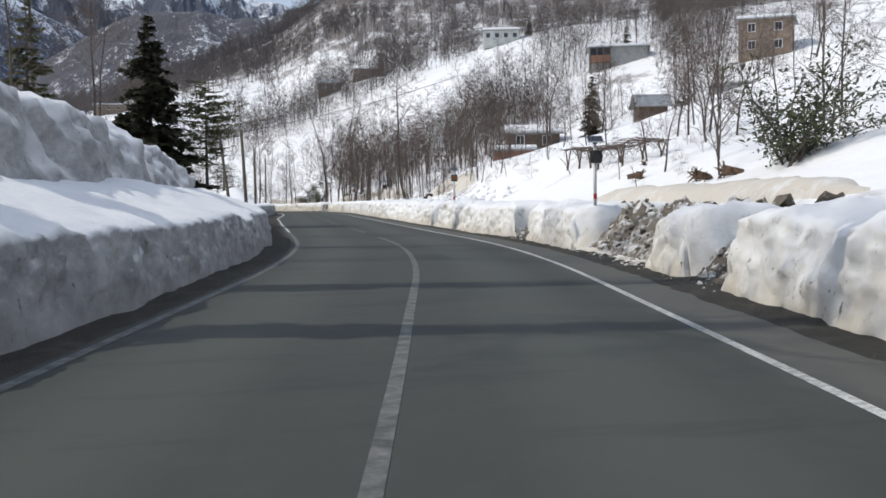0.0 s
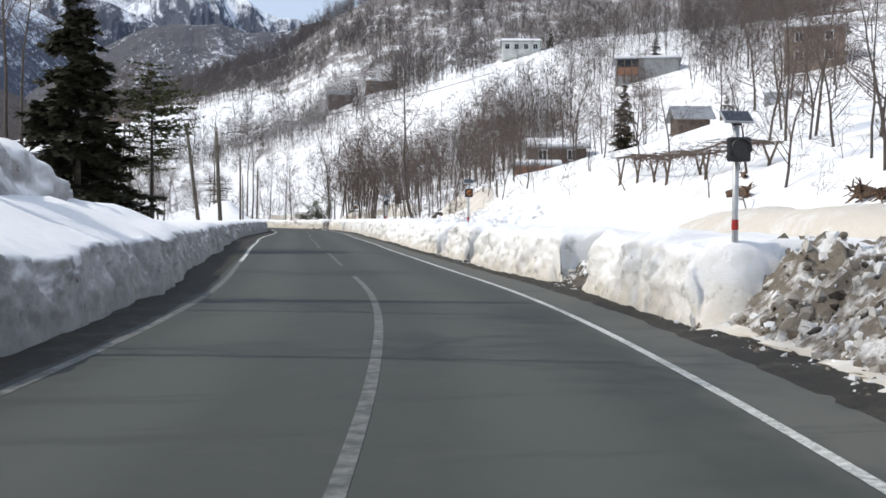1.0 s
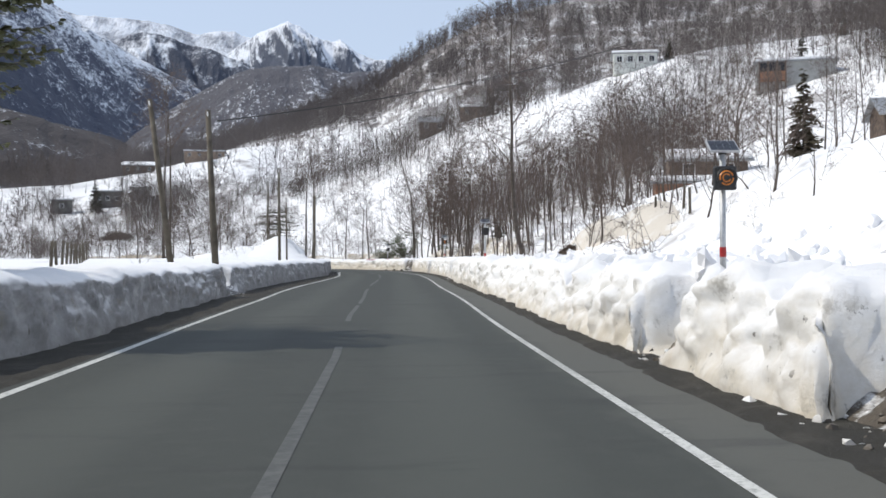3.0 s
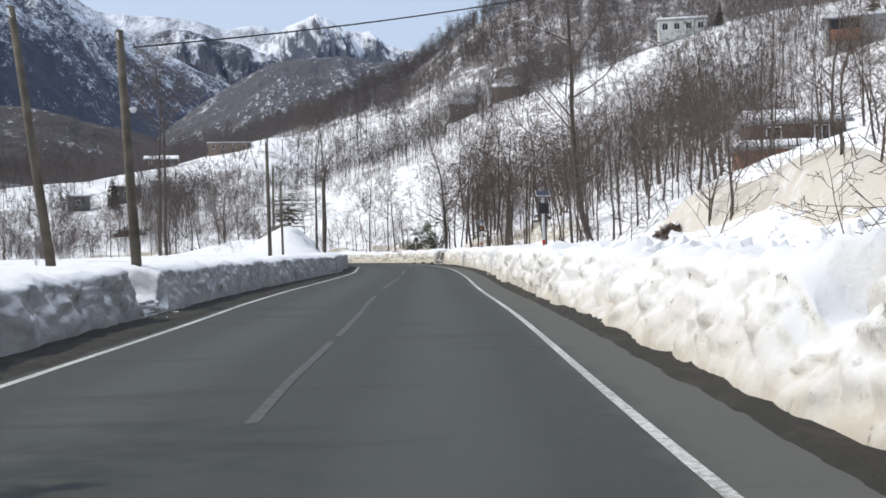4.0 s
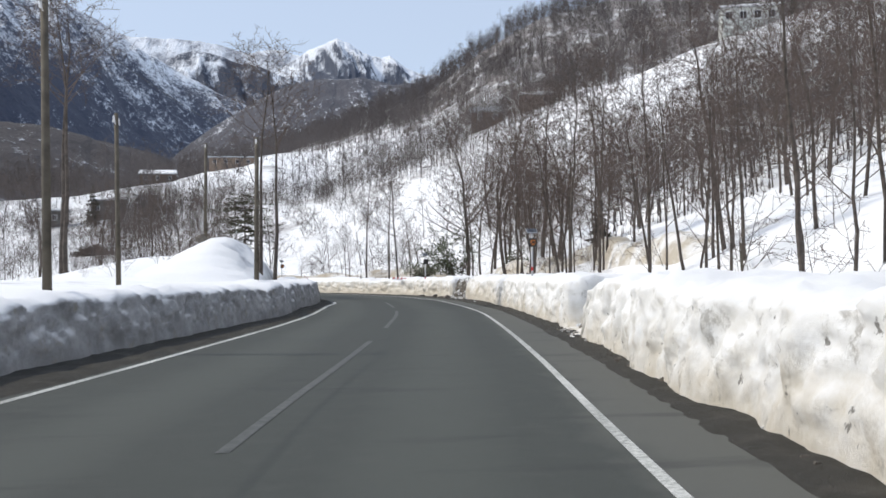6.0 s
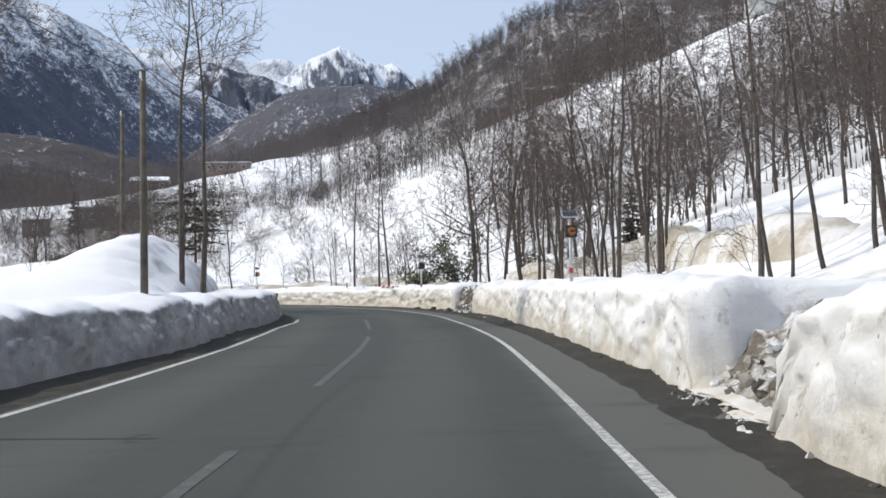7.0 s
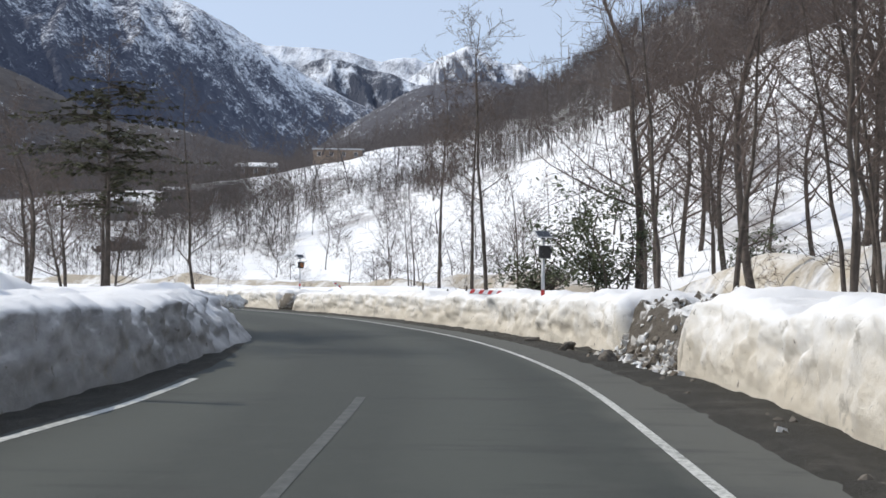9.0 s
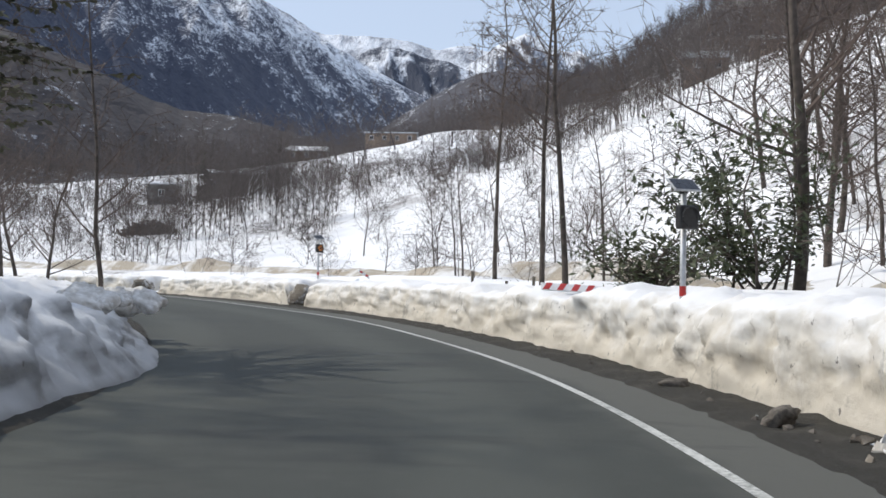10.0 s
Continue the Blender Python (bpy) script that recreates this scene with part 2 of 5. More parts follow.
ORANGE = simple("orange_painted_boards", (0.20, 0.095, 0.058), (0.31, 0.16, 0.097), 2, 0.85)
ROOF_SNOW = simple("roof_snow", (0.82, 0.82, 0.83), (0.90, 0.90, 0.90), 2, 0.7)
TIN = simple("grey_sheet_roof", (0.22, 0.23, 0.24), (0.36, 0.37, 0.38), 1.5, 0.5, 0.3)
DARK = simple("dark_window", (0.015, 0.017, 0.02), (0.03, 0.033, 0.04), 3, 0.15)


def sandy_snow(name, tan_a, tan_b, cover, grain=1.3, cap=0.0):
    """Old snow under blown sand and soil, with cleaner patches."""
    m = Mat(name, 0.85)
    a, f = m.noise(grain, 5, 0.7), m.noise(11, 5, 0.65)
    c = m.mix(f, tan_a, tan_b)
    c = m.mix(m.ramp(a, (cover, 0.0), (cover + 0.16, 1.0)), c, (0.80, 0.79, 0.77))
    if cap:  # snow lies on what is level
        lie = m.math("ADD", m.slope(), m.math("MULTIPLY", m.math("SUBTRACT", a, 0.5), 0.8))
        c = m.mix(m.ramp(lie, (cap, 0.0), (cap + 0.1, 1.0)), c, (0.84, 0.84, 0.83))
    m.color(c)
    m.bump(m.math("ADD", f, m.math("MULTIPLY", a, 1.5)), 0.8, 0.08)
    return m.m


SANDY = sandy_snow("dusty_sandy_snow", (0.60, 0.54, 0.455), (0.74, 0.695, 0.62), 0.52, 1.0)
SANDY_BEND = sandy_snow("soil_and_old_snow", (0.30, 0.25, 0.185), (0.52, 0.46, 0.37), 0.47, 0.5)
SANDY_PALE = sandy_snow("sand_and_old_snow", (0.42, 0.365, 0.28), (0.60, 0.54, 0.44), 0.44, 0.6)
RUBBLE = sandy_snow("soil_and_dirty_snow", (0.07, 0.058, 0.045), (0.28, 0.24, 0.185), 0.49, 1.9, 0.9)
SOIL = sandy_snow("brown_lumpy_soil", (0.035, 0.029, 0.022), (0.15, 0.125, 0.095), 0.56, 2.2, 0.82)
ROCK = simple("dark_rock", (0.06, 0.05, 0.042), (0.17, 0.15, 0.125), 3, 0.9, bump=0.7)
def crumb_material():
    """Broken lumps: some of them dark soil, some grey slush, some clean snow."""
    m = Mat("soil_and_snow_crumbs", 0.85)
    n = m.t.nodes.new("ShaderNodeNewGeometry").outputs["Random Per Island"]
    c = m.ramp(n, (0.0, (0.06, 0.05, 0.04)), (0.27, (0.17, 0.14, 0.105)), (0.37, (0.40, 0.37, 0.32)), (0.6, (0.62, 0.60, 0.56)), (1.0, (0.84, 0.84, 0.83)))
    m.color(m.mix(m.ramp(m.noise(9, 4, 0.6), (0.52, 0.0), (0.75, 1.0)), c, (0.30, 0.27, 0.22)))
    m.bump(m.noise(30, 3), 0.5, 0.02)
    return m.m


CRUMB = crumb_material()
DIRTY_SNOW = simple("dirty_crumbled_snow", (0.46, 0.43, 0.385), (0.84, 0.83, 0.81), 2.2, 0.8, bump=0.6)


# ---- plan ----
def spline(points, step=0.5):
    """A smooth curve through plan points, resampled at even steps."""
    p = np.array(points, float)
    p = np.vstack([2 * p[0] - p[1], p, 2 * p[-1] - p[-2]])
    out = []
    for i in range(1, len(p) - 2):
        t = np.linspace(0, 1, 40, endpoint=False)[:, None]
        a, b, c, d = p[i - 1], p[i], p[i + 1], p[i + 2]
        out.append(0.5 * (2 * b + (c - a) * t + (2 * a - 5 * b + 4 * c - d) * t**2 + (3 * b - a - 3 * c + d) * t**3))
    q = np.vstack(out + [p[-2:-1]])
    s = np.r_[0, np.cumsum(np.hypot(*np.diff(q, axis=0).T))]
    n = np.arange(0, s[-1], step)
    return np.stack([np.interp(n, s, q[:, 0]), np.interp(n, s, q[:, 1])], 1)


# the white line along the road's outer edge
EDGE = spline([(-12, -55), (-4.6, -30), (-0.2, -12), (2.6, 0), (4.8, 10), (6.85, 20), (8.2, 29.5), (9.15, 42), (10.2, 56), (11.3, 69),
               (12.2, 82), (13.1, 93), (13.8, 103), (14.25, 112), (14.2, 121), (13.75, 129.5), (12.25, 138), (9.6, 146.2), (6.7, 153),
               (2.6, 160), (-1.9, 167), (-7.5, 174), (-15, 180), (-27, 186), (-45, 191), (-75, 195)])
TAN = np.gradient(EDGE, axis=0)
TAN /= np.linalg.norm(TAN, axis=1)[:, None]
NOR = np.stack([TAN[:, 1], -TAN[:, 0]], 1)  # to the right
ROAD_W = 5.7
AT_Y = EDGE[:, 1]


def along(y):
    """Index on the edge line at which it passes plan y."""
    return float(np.interp(y, AT_Y, np.arange(len(AT_Y))))


def beside(i, off, z=0.0):
    k = min(max(int(i), 0), len(EDGE) - 2)
    f = i - k
    p = EDGE[k] * (1 - f) + EDGE[k + 1] * f
    n = NOR[k] * (1 - f) + NOR[k + 1] * f
    return Vector((p[0] + n[0] * off, p[1] + n[1] * off, z))


def off_road(x, y):
    """Signed distance from the edge line, right positive, and the index there."""
    x, y = np.asarray(x, float), np.asarray(y, float)
    d, idx = np.full(x.shape, 1e12), np.zeros(x.shape, int)
    for k in range(0, len(EDGE), 2):
        q = (x - EDGE[k, 0]) ** 2 + (y - EDGE[k, 1]) ** 2
        m = q < d
        d[m], idx[m] = q[m], k
    side = (x - EDGE[idx, 0]) * NOR[idx, 0] + (y - EDGE[idx, 1]) * NOR[idx, 1]
    near = np.sqrt(d)
    return np.where(near < 40, np.where(np.abs(side) > 0.75 * near, side, np.sign(side) * near), np.sign(side) * near), idx


def smooth(a, b, x):
    t = np.clip((x - a) / (b - a), 0, 1)
    return t * t * (3 - 2 * t)


def left_foot(y):
    """Offset of the left bank's foot; the bank leans into the road at the bend."""
    return np.interp(y, [0, 20, 35, 50, 62, 70, 80, 92, 103, 113, 119, 125, 131, 135, 139.5, 142, 146, 152, 175],
                     [-6.05, -6.2, -6.5, -6.85, -7.25, -7.5, -7.6, -7.45, -6.9, -6.5, -6.3, -5.95, -5.55, -5.2, -4.9, -4.9, -5.4, -6.1, -6.3])


def left_line(y):
    """Offset of the left edge line; the road is widest half way."""
    return float(np.interp(y, [0, 36, 50, 62, 76, 86, 97, 104, 115, 121, 125, 131, 140, 150, 175], [-5.5, -5.55, -5.75, -6.05, -6.3, -6.2, -5.95, -5.75, -5.62, -5.45, -5.1, -5.0, -4.8, -5.2, -5.6]))


def lattice(x, y, seed):
    """Smooth value noise over the plan, -1 to 1."""
    rng = np.random.RandomState(seed)
    table = rng.rand(64, 64) * 2 - 1
    xi, yi = np.floor(x).astype(int), np.floor(y).astype(int)
    fx, fy = x - xi, y - yi
    fx, fy = fx * fx * (3 - 2 * fx), fy * fy * (3 - 2 * fy)
    g = lambda a, b: table[a % 64, b % 64]  # noqa: E731
    return (g(xi, yi) * (1 - fx) + g(xi + 1, yi) * fx) * (1 - fy) + (g(xi, yi + 1) * (1 - fx) + g(xi + 1, yi + 1) * fx) * fy


def fractal(x, y, size, seed, octaves=4, ridged=False):
    total, amp, norm = 0, 1.0, 0
    for o in range(octaves):
        n = lattice(x / size * 2**o + 17.3 * o, y / size * 2**o + 5.1 * o, seed + o)
        total, norm, amp = total + amp * ((1 - 2 * np.abs(n)) if ridged else n), norm + amp, amp * 0.5
    return total / norm


VX, VY = 9.0, 63.0  # the valley's middle, from which the ridges are laid out


def height(x, y):
    """Height of the ground over the plan."""
    x, y = np.asarray(x, float), np.asarray(y, float)
    s, idx = off_road(x, y)
    yr = EDGE[idx, 1]
    dist, bear = np.hypot(x - VX, y - VY), np.degrees(np.arctan2(x - VX, y - VY))
    # right of the road: ploughed shelf, cut bank, then the hillside
    d = np.maximum(s - 3.0, 0)
    a = smooth(-30, 60, x)
    k = 0.125 + 0.175 * a
    near = smooth(3.3, 4.4, s) * 1.0
    bank = np.interp(yr, [0, 30, 42, 54, 66, 80, 95, 125, 142, 170], [1.2, 1.3, 1.9, 2.8, 2.8, 2.5, 2.2, 2.2, 1.2, 0.3])
    shelf = np.interp(yr, [80, 95, 128, 150], [4.0, 5.5, 6.0, 13.0])  # the level strip before the slope
    right = near + bank * smooth(shelf * 0.7 + 0.6, shelf + 4.6, s) + k * np.maximum(s - 3 - shelf, 0)
    right += 12 * np.exp(-((x - 85) ** 2 + (y - 205) ** 2) / (2 * 45.0**2)) * smooth(12, 45, s)
    right += fractal(x, y, 4.5, 5, 3) * np.clip((s - 2.5) * 0.06, 0, 0.2)
    right += fractal(x, y, 22, 3) * np.clip(d * 0.03, 0, 1.3) + fractal(x, y, 90, 9) * np.clip(d * 0.03 - 0.6, 0, 6)
    right -= 2.0 * np.exp(-((x - 47) ** 2 + (y - 96) ** 2) / (2 * 13.0**2)) + 0.45 * np.exp(-((x - 26) ** 2 + (y - 57) ** 2) / (2 * 9.0**2))  # hollow behind the open slope
    # left of the road: a level snow field, mounds, the river valley
    base = np.minimum(left_foot(yr), -ROAD_W - 0.85) + 0.05
    l = np.maximum(base - s, 0)
    left = 0.95 * smooth(0.7, 2.2, l) + 0.25 * smooth(2, 8, l) - 6.0 * smooth(22, 90, l)
    left += 1.9 * np.exp(-(((x + 8.0) / 5.0) ** 2 + ((y - 24) / 11.0) ** 2) ** 1.5) * smooth(2.2, 5.4, l)
    left += 1.1 * np.exp(-(((x - 2.0) / 4.0) ** 2 + ((y - 123) / 6.0) ** 2)) * smooth(2.5, 5.0, l)
    left += fractal(x, y, 6, 21) * np.clip(l * 0.02, 0, 0.18)
    z = np.where(s > 0, right, np.where(s < -ROAD_W, left, 0))
    z = np.where((s > base - 0.4) & (s < 2.0), -0.05, z)
    # the wooded ridge round the head of the valley
    crest = np.interp(bear, [-40, -14, -8, -6, -3, 0, 3.3, 6.3, 9.4, 13, 20, 40, 90], [1.5, 3.2, 5.0, 5.5, 7.0, 8.3, 9.4, 11.6, 13.2, 14.0, 15.0, 19, 20])
    part_way = np.interp(dist, [150, 230, 390, 560], [0.5, 0.56, 0.8, 1.0])
    early = smooth(-1.0, -6.0, bear)  # the valley floor climbs early, then levels out
    part_way = part_way * (1 - early) + np.interp(dist, [150, 230, 390, 560], [0.72, 0.86, 0.93, 1.0]) * early
    top = np.minimum(dist, 575) * np.tan(np.radians(crest * part_way)) + fractal(x, y, 70, 31) * 3.5
    w = smooth(140, 300, dist) * smooth(-30, -14, bear) * smooth(170, 110, bear)
    z = z * (1 - w) + top * w
    for kx, ky, up, wide in ((66, 230, 4.0, 26), (38, 283, 3.5, 24), (-50, 460, 5.0, 60), (-65, 365, 5.0, 38)):  # knolls under the houses
        z = z + up * np.exp(-((x - kx) ** 2 + (y - ky) ** 2) / (2.0 * wide**2))
    z = np.where(dist > 600, z * smooth(1500, 600, dist), z)
    return z, dist, bear


def mesh_from(name, verts, faces, material, parent=None, smooth_it=False, label=""):
    me = bpy.data.meshes.new(name)
    me.from_pydata(np.asarray(verts).tolist(), [], faces if isinstance(faces, list) else np.asarray(faces).tolist())
    for m in material if isinstance(material, (list, tuple)) else [material]:
        me.materials.append(m)
    if smooth_it:
        me.polygons.foreach_set("use_smooth", [True] * len(me.polygons))
    me.update()
    ob = new(name, me)
    ob.parent = parent
    if label:
        ob["label"] = label
    return ob


def part(name, bm, material, parent=None, label="", smooth_it=False):
    me = bpy.data.meshes.new(name)
    bm.to_mesh(me)
    bm.free()
    me.materials.append(material)
    if smooth_it:
        me.polygons.foreach_set("use_smooth", [True] * len(me.polygons))
    ob = new(name, me)
    ob.parent = parent
    if label:
        ob["label"] = label
    return ob


def grid_faces(rows, cols, close=False):
    i, j = np.meshgrid(np.arange(rows - 1), np.arange(cols if close else cols - 1), indexing="ij")
    a, b = i * cols + j, i * cols + (j + 1) % cols
    return np.stack([a, b, b + cols, a + cols], -1).reshape(-1, 4)


def box(bm, size, at=(0, 0, 0), turn=None, bevel=0.0):
    m = Matrix.Translation(at) @ (turn or Matrix()) @ Matrix.Diagonal((*size, 1))
    r = bmesh.ops.create_cube(bm, size=1, matrix=m)
    if bevel:
        edges = list({e for v in r["verts"] for e in v.link_edges})
        bmesh.ops.bevel(bm, geom=edges, offset=bevel, segments=2, affect="EDGES", profile=0.5)


def rod(bm, a, b, r0, r1=None, sides=10, caps=True):
    a, b = Vector(a), Vector(b)
    m = Matrix.Translation((a + b) / 2) @ (b - a).to_track_quat("Z", "Y").to_matrix().to_4x4()
    bmesh.ops.create_cone(bm, cap_ends=caps, segments=sides, radius1=r0, radius2=r0 if r1 is None else r1, depth=(b - a).length, matrix=m)


# ---- ground sheet ----
def build_ground():
    ang = np.radians(np.r_[np.arange(-42, 46, 0.32), np.arange(46, 318, 2.0)])
    rad = np.r_[np.arange(0.6, 196, 0.85), 196 * 1.024 ** np.arange(1, 140)]
    rad = rad[rad < 4900]
    cx, cy = 9.0, -6.0  # polar rings from behind the start, dense ahead
    r, a = np.meshgrid(rad, ang, indexing="ij")
    x, y = cx + r * np.sin(a), cy + r * np.cos(a)
    z, _, _ = height(x.ravel(), y.ravel())
    verts = np.stack([x.ravel(), y.ravel(), z], 1)
    ob = mesh_from("ground", verts, grid_faces(len(rad), len(ang), True), GROUND, smooth_it=True)
    tagged(ob, "snow-covered hillside and fields round the road", "ground", kind="structure")


build_ground()


def mountain(name, label, bears, elevs, far, foot, seed, rough, material, rise=1.35, low=-15.0, ribs=0.5, jag=0.01, step=0.09, size=4.2, recede=()):
    """A massif whose crest line is laid out by bearing and height angle from the valley's middle."""
    b = np.arange(bears[0], bears[-1], step)
    t = np.r_[np.linspace(0, 0.9, 62), np.linspace(0.915, 1.0, 9), 1.04, 1.1, 1.2]
    tt, bb = np.meshgrid(t, b, indexing="ij")
    deep = np.interp(bb, *recede) if recede else 1.0  # the crest draws nearer or farther along its length
    far_at, foot_at = far * deep, foot * deep
    dist = foot_at + (far_at - foot_at) * tt
    x, y = VX + dist * np.sin(np.radians(bb)), VY + dist * np.cos(np.radians(bb))
    crest = far_at * np.tan(np.radians(np.interp(bb, bears, elevs)))
    crest = crest * (1 + jag * fractal(bb, bb * 0, 0.8, seed + 60, 5))
    inner = np.clip(tt, 0, 1)
    prof = np.where(tt < 1, inner**rise, 1 - 1.6 * (tt - 1))
    wide = fractal(x, y, far * 0.16, seed, 5, True)
    bent = bb + 0.6 * size * fractal(x, y, far * 0.1, seed + 80, 3) + 1.3 * size * tt
    spurs = fractal(bent, tt * 3.0, size, seed + 90, 5, True)  # spurs and gullies that run down the slope
    hold = inner**0.6 * (1 - inner**6)
    z = crest * prof + (wide * rough + spurs * ribs * rough) * hold * crest
    z += 0.012 * crest * fractal(x, y, far * 0.018, seed + 40, 3) * hold
    z = np.minimum(z, dist * crest / far_at * 0.995)
    z = np.where(tt <= 0, low, z)
    ob = mesh_from(name, np.stack([x.ravel(), y.ravel(), z.ravel()], 1), grid_faces(len(t), len(b)), material, smooth_it=True)
    tagged(ob, label, "mountain", kind="structure")


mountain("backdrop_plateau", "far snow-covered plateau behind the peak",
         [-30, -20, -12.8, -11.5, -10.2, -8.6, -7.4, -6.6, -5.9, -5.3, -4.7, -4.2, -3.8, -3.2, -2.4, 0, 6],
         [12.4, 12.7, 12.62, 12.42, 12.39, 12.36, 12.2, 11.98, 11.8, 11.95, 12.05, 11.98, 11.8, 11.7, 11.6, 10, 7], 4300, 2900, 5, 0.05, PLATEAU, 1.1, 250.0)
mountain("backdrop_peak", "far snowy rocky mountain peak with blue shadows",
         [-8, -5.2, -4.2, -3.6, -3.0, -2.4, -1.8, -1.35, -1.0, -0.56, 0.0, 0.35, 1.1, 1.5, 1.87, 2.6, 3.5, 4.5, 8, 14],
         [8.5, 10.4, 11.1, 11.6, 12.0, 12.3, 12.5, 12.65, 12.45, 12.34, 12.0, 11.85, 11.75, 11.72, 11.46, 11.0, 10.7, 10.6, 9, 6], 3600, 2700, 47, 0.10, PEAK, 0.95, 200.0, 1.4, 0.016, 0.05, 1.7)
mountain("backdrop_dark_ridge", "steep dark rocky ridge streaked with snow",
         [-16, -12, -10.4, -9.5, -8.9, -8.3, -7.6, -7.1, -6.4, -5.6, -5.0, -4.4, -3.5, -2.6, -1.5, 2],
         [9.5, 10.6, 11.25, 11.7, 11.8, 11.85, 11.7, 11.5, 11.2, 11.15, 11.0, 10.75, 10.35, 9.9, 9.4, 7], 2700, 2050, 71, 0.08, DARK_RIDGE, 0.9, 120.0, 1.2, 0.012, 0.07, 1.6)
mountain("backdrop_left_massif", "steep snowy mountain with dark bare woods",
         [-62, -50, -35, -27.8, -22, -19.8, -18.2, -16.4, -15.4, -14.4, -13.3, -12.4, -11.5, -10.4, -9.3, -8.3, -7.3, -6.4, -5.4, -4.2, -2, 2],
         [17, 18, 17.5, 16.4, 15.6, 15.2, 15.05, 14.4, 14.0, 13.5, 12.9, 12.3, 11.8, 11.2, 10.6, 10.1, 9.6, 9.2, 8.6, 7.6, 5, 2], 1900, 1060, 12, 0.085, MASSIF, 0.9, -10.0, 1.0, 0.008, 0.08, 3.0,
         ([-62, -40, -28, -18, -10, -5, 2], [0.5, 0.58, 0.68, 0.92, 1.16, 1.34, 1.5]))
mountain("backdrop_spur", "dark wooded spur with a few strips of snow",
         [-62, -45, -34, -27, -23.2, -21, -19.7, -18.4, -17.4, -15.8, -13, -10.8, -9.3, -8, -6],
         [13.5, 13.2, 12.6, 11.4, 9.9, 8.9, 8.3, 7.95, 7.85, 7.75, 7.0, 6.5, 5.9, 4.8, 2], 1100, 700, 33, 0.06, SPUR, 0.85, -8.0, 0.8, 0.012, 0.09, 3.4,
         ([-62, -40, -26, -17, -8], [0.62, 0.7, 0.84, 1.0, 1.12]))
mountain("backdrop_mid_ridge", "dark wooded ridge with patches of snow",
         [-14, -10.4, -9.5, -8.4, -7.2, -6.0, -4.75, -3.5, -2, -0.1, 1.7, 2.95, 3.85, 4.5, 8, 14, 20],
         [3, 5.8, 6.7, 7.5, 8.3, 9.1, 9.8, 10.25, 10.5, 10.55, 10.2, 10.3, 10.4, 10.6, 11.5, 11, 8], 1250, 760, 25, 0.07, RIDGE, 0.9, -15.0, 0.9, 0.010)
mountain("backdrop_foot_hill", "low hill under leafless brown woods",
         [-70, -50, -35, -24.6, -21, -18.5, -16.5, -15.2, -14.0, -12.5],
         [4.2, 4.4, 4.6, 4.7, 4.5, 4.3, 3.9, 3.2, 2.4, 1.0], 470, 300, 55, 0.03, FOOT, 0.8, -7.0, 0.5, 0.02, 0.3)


# ---- road ----
def strip(name, first, last, left, right, z, material, step=2, label="", category="", sway=None):
    """A flat strip beside the edge line, between two offsets."""
    idx = np.arange(first, last, step)
    cols = 9 if name == "road" else 3
    verts = []
    for i in idx:
        lo = left(AT_Y[int(i)]) if callable(left) else left
        hi = right(AT_Y[int(i)]) if callable(right) else right
        if sway:
            hi += sway * noise.noise((i * 0.11, 3.7, left if np.isscalar(left) else 0))
        for c in np.linspace(lo, hi, cols):
            verts.append(beside(i, c, z))
    ob = mesh_from(name, verts, grid_faces(len(idx), cols), material, smooth_it=True)
    if name == "road":
        across = ob.data.attributes.new("across", "FLOAT", "POINT")
        across.data.foreach_set("value", np.concatenate([np.linspace(left(AT_Y[int(i)]), right, cols) for i in idx]))
    return tagged(ob, label, category, kind="structure")


N = len(EDGE)
strip("road", 0, N - 1, lambda y: left_line(y) - 0.3, 1.05, 0.0, ASPHALT, 2, "worn grey asphalt road between ploughed snow banks", "road", 0.16)


def verge(name, lo, hi, seed):
    """Grit, soil and ice crumbs between the asphalt and the bank."""
    idx = np.arange(0, N - 1, 0.6)
    cols = 11
    verts = []
    for i in idx:
        at = np.interp(i, np.arange(N), AT_Y)
        for n, c in enumerate(np.linspace(lo(at) if callable(lo) else lo, hi(at) if callable(hi) else hi, cols)):
            q = Vector((i * 0.5, c, seed))
            lump = 0.035 * noise.noise(q * 2.2) + 0.025 * noise.noise(q * 5.0)
            verts.append(beside(i, c + 0.05 * noise.noise(q * 0.7), -0.014 + (max(lump, -0.02) + 0.042 if 0 < n < cols - 1 else 0)))
    ob = mesh_from(name, verts, grid_faces(len(idx), cols), VERGE, smooth_it=True)
    tagged(ob, "dark wet gritty verge below the snow bank", "verge", kind="structure")


verge("verge_right", 0.70, 2.6, 1.0)
verge("verge_left", lambda y: float(left_foot(y)) - 0.6, lambda y: left_line(y) - 0.12, 2.0)
tagged(strip("edge_line_right", 0, N - 1, -0.068, 0.03, 0.004, PAINT, 1, "worn white painted edge line", "road marking"))
strip("edge_line_left", int(along(44)), int(along(129)), lambda y: left_line(y) - 0.06, lambda y: left_line(y) + 0.06, 0.004, PAINT, 1, "worn white painted edge line", "road marking")


def centre(y):
    """Offset of the worn centre line."""
    return float(np.interp(y, [0, 20, 30, 50, 60, 75, 88, 100, 130], [-2.85, -2.75, -2.7, -2.75, -3.0, -3.1, -3.05, -2.9, -2.7]))


def centre_line():
    for y0, y1 in ((-25, 36), (41, 51.5), (57.5, 64.5), (65.5, 79), (84, 97), (102, 114), (118, 126)):
        idx = np.arange(along(y0), along(y1), 1.0)
        verts = [beside(j, centre(AT_Y[int(j)]) + c, 0.004) for j in idx for c in (-0.055, 0.055)]
        ob = mesh_from("centre_dash", verts, grid_faces(len(idx), 2), PAINT_OLD if y0 < 40 else PAINT_FAINT)
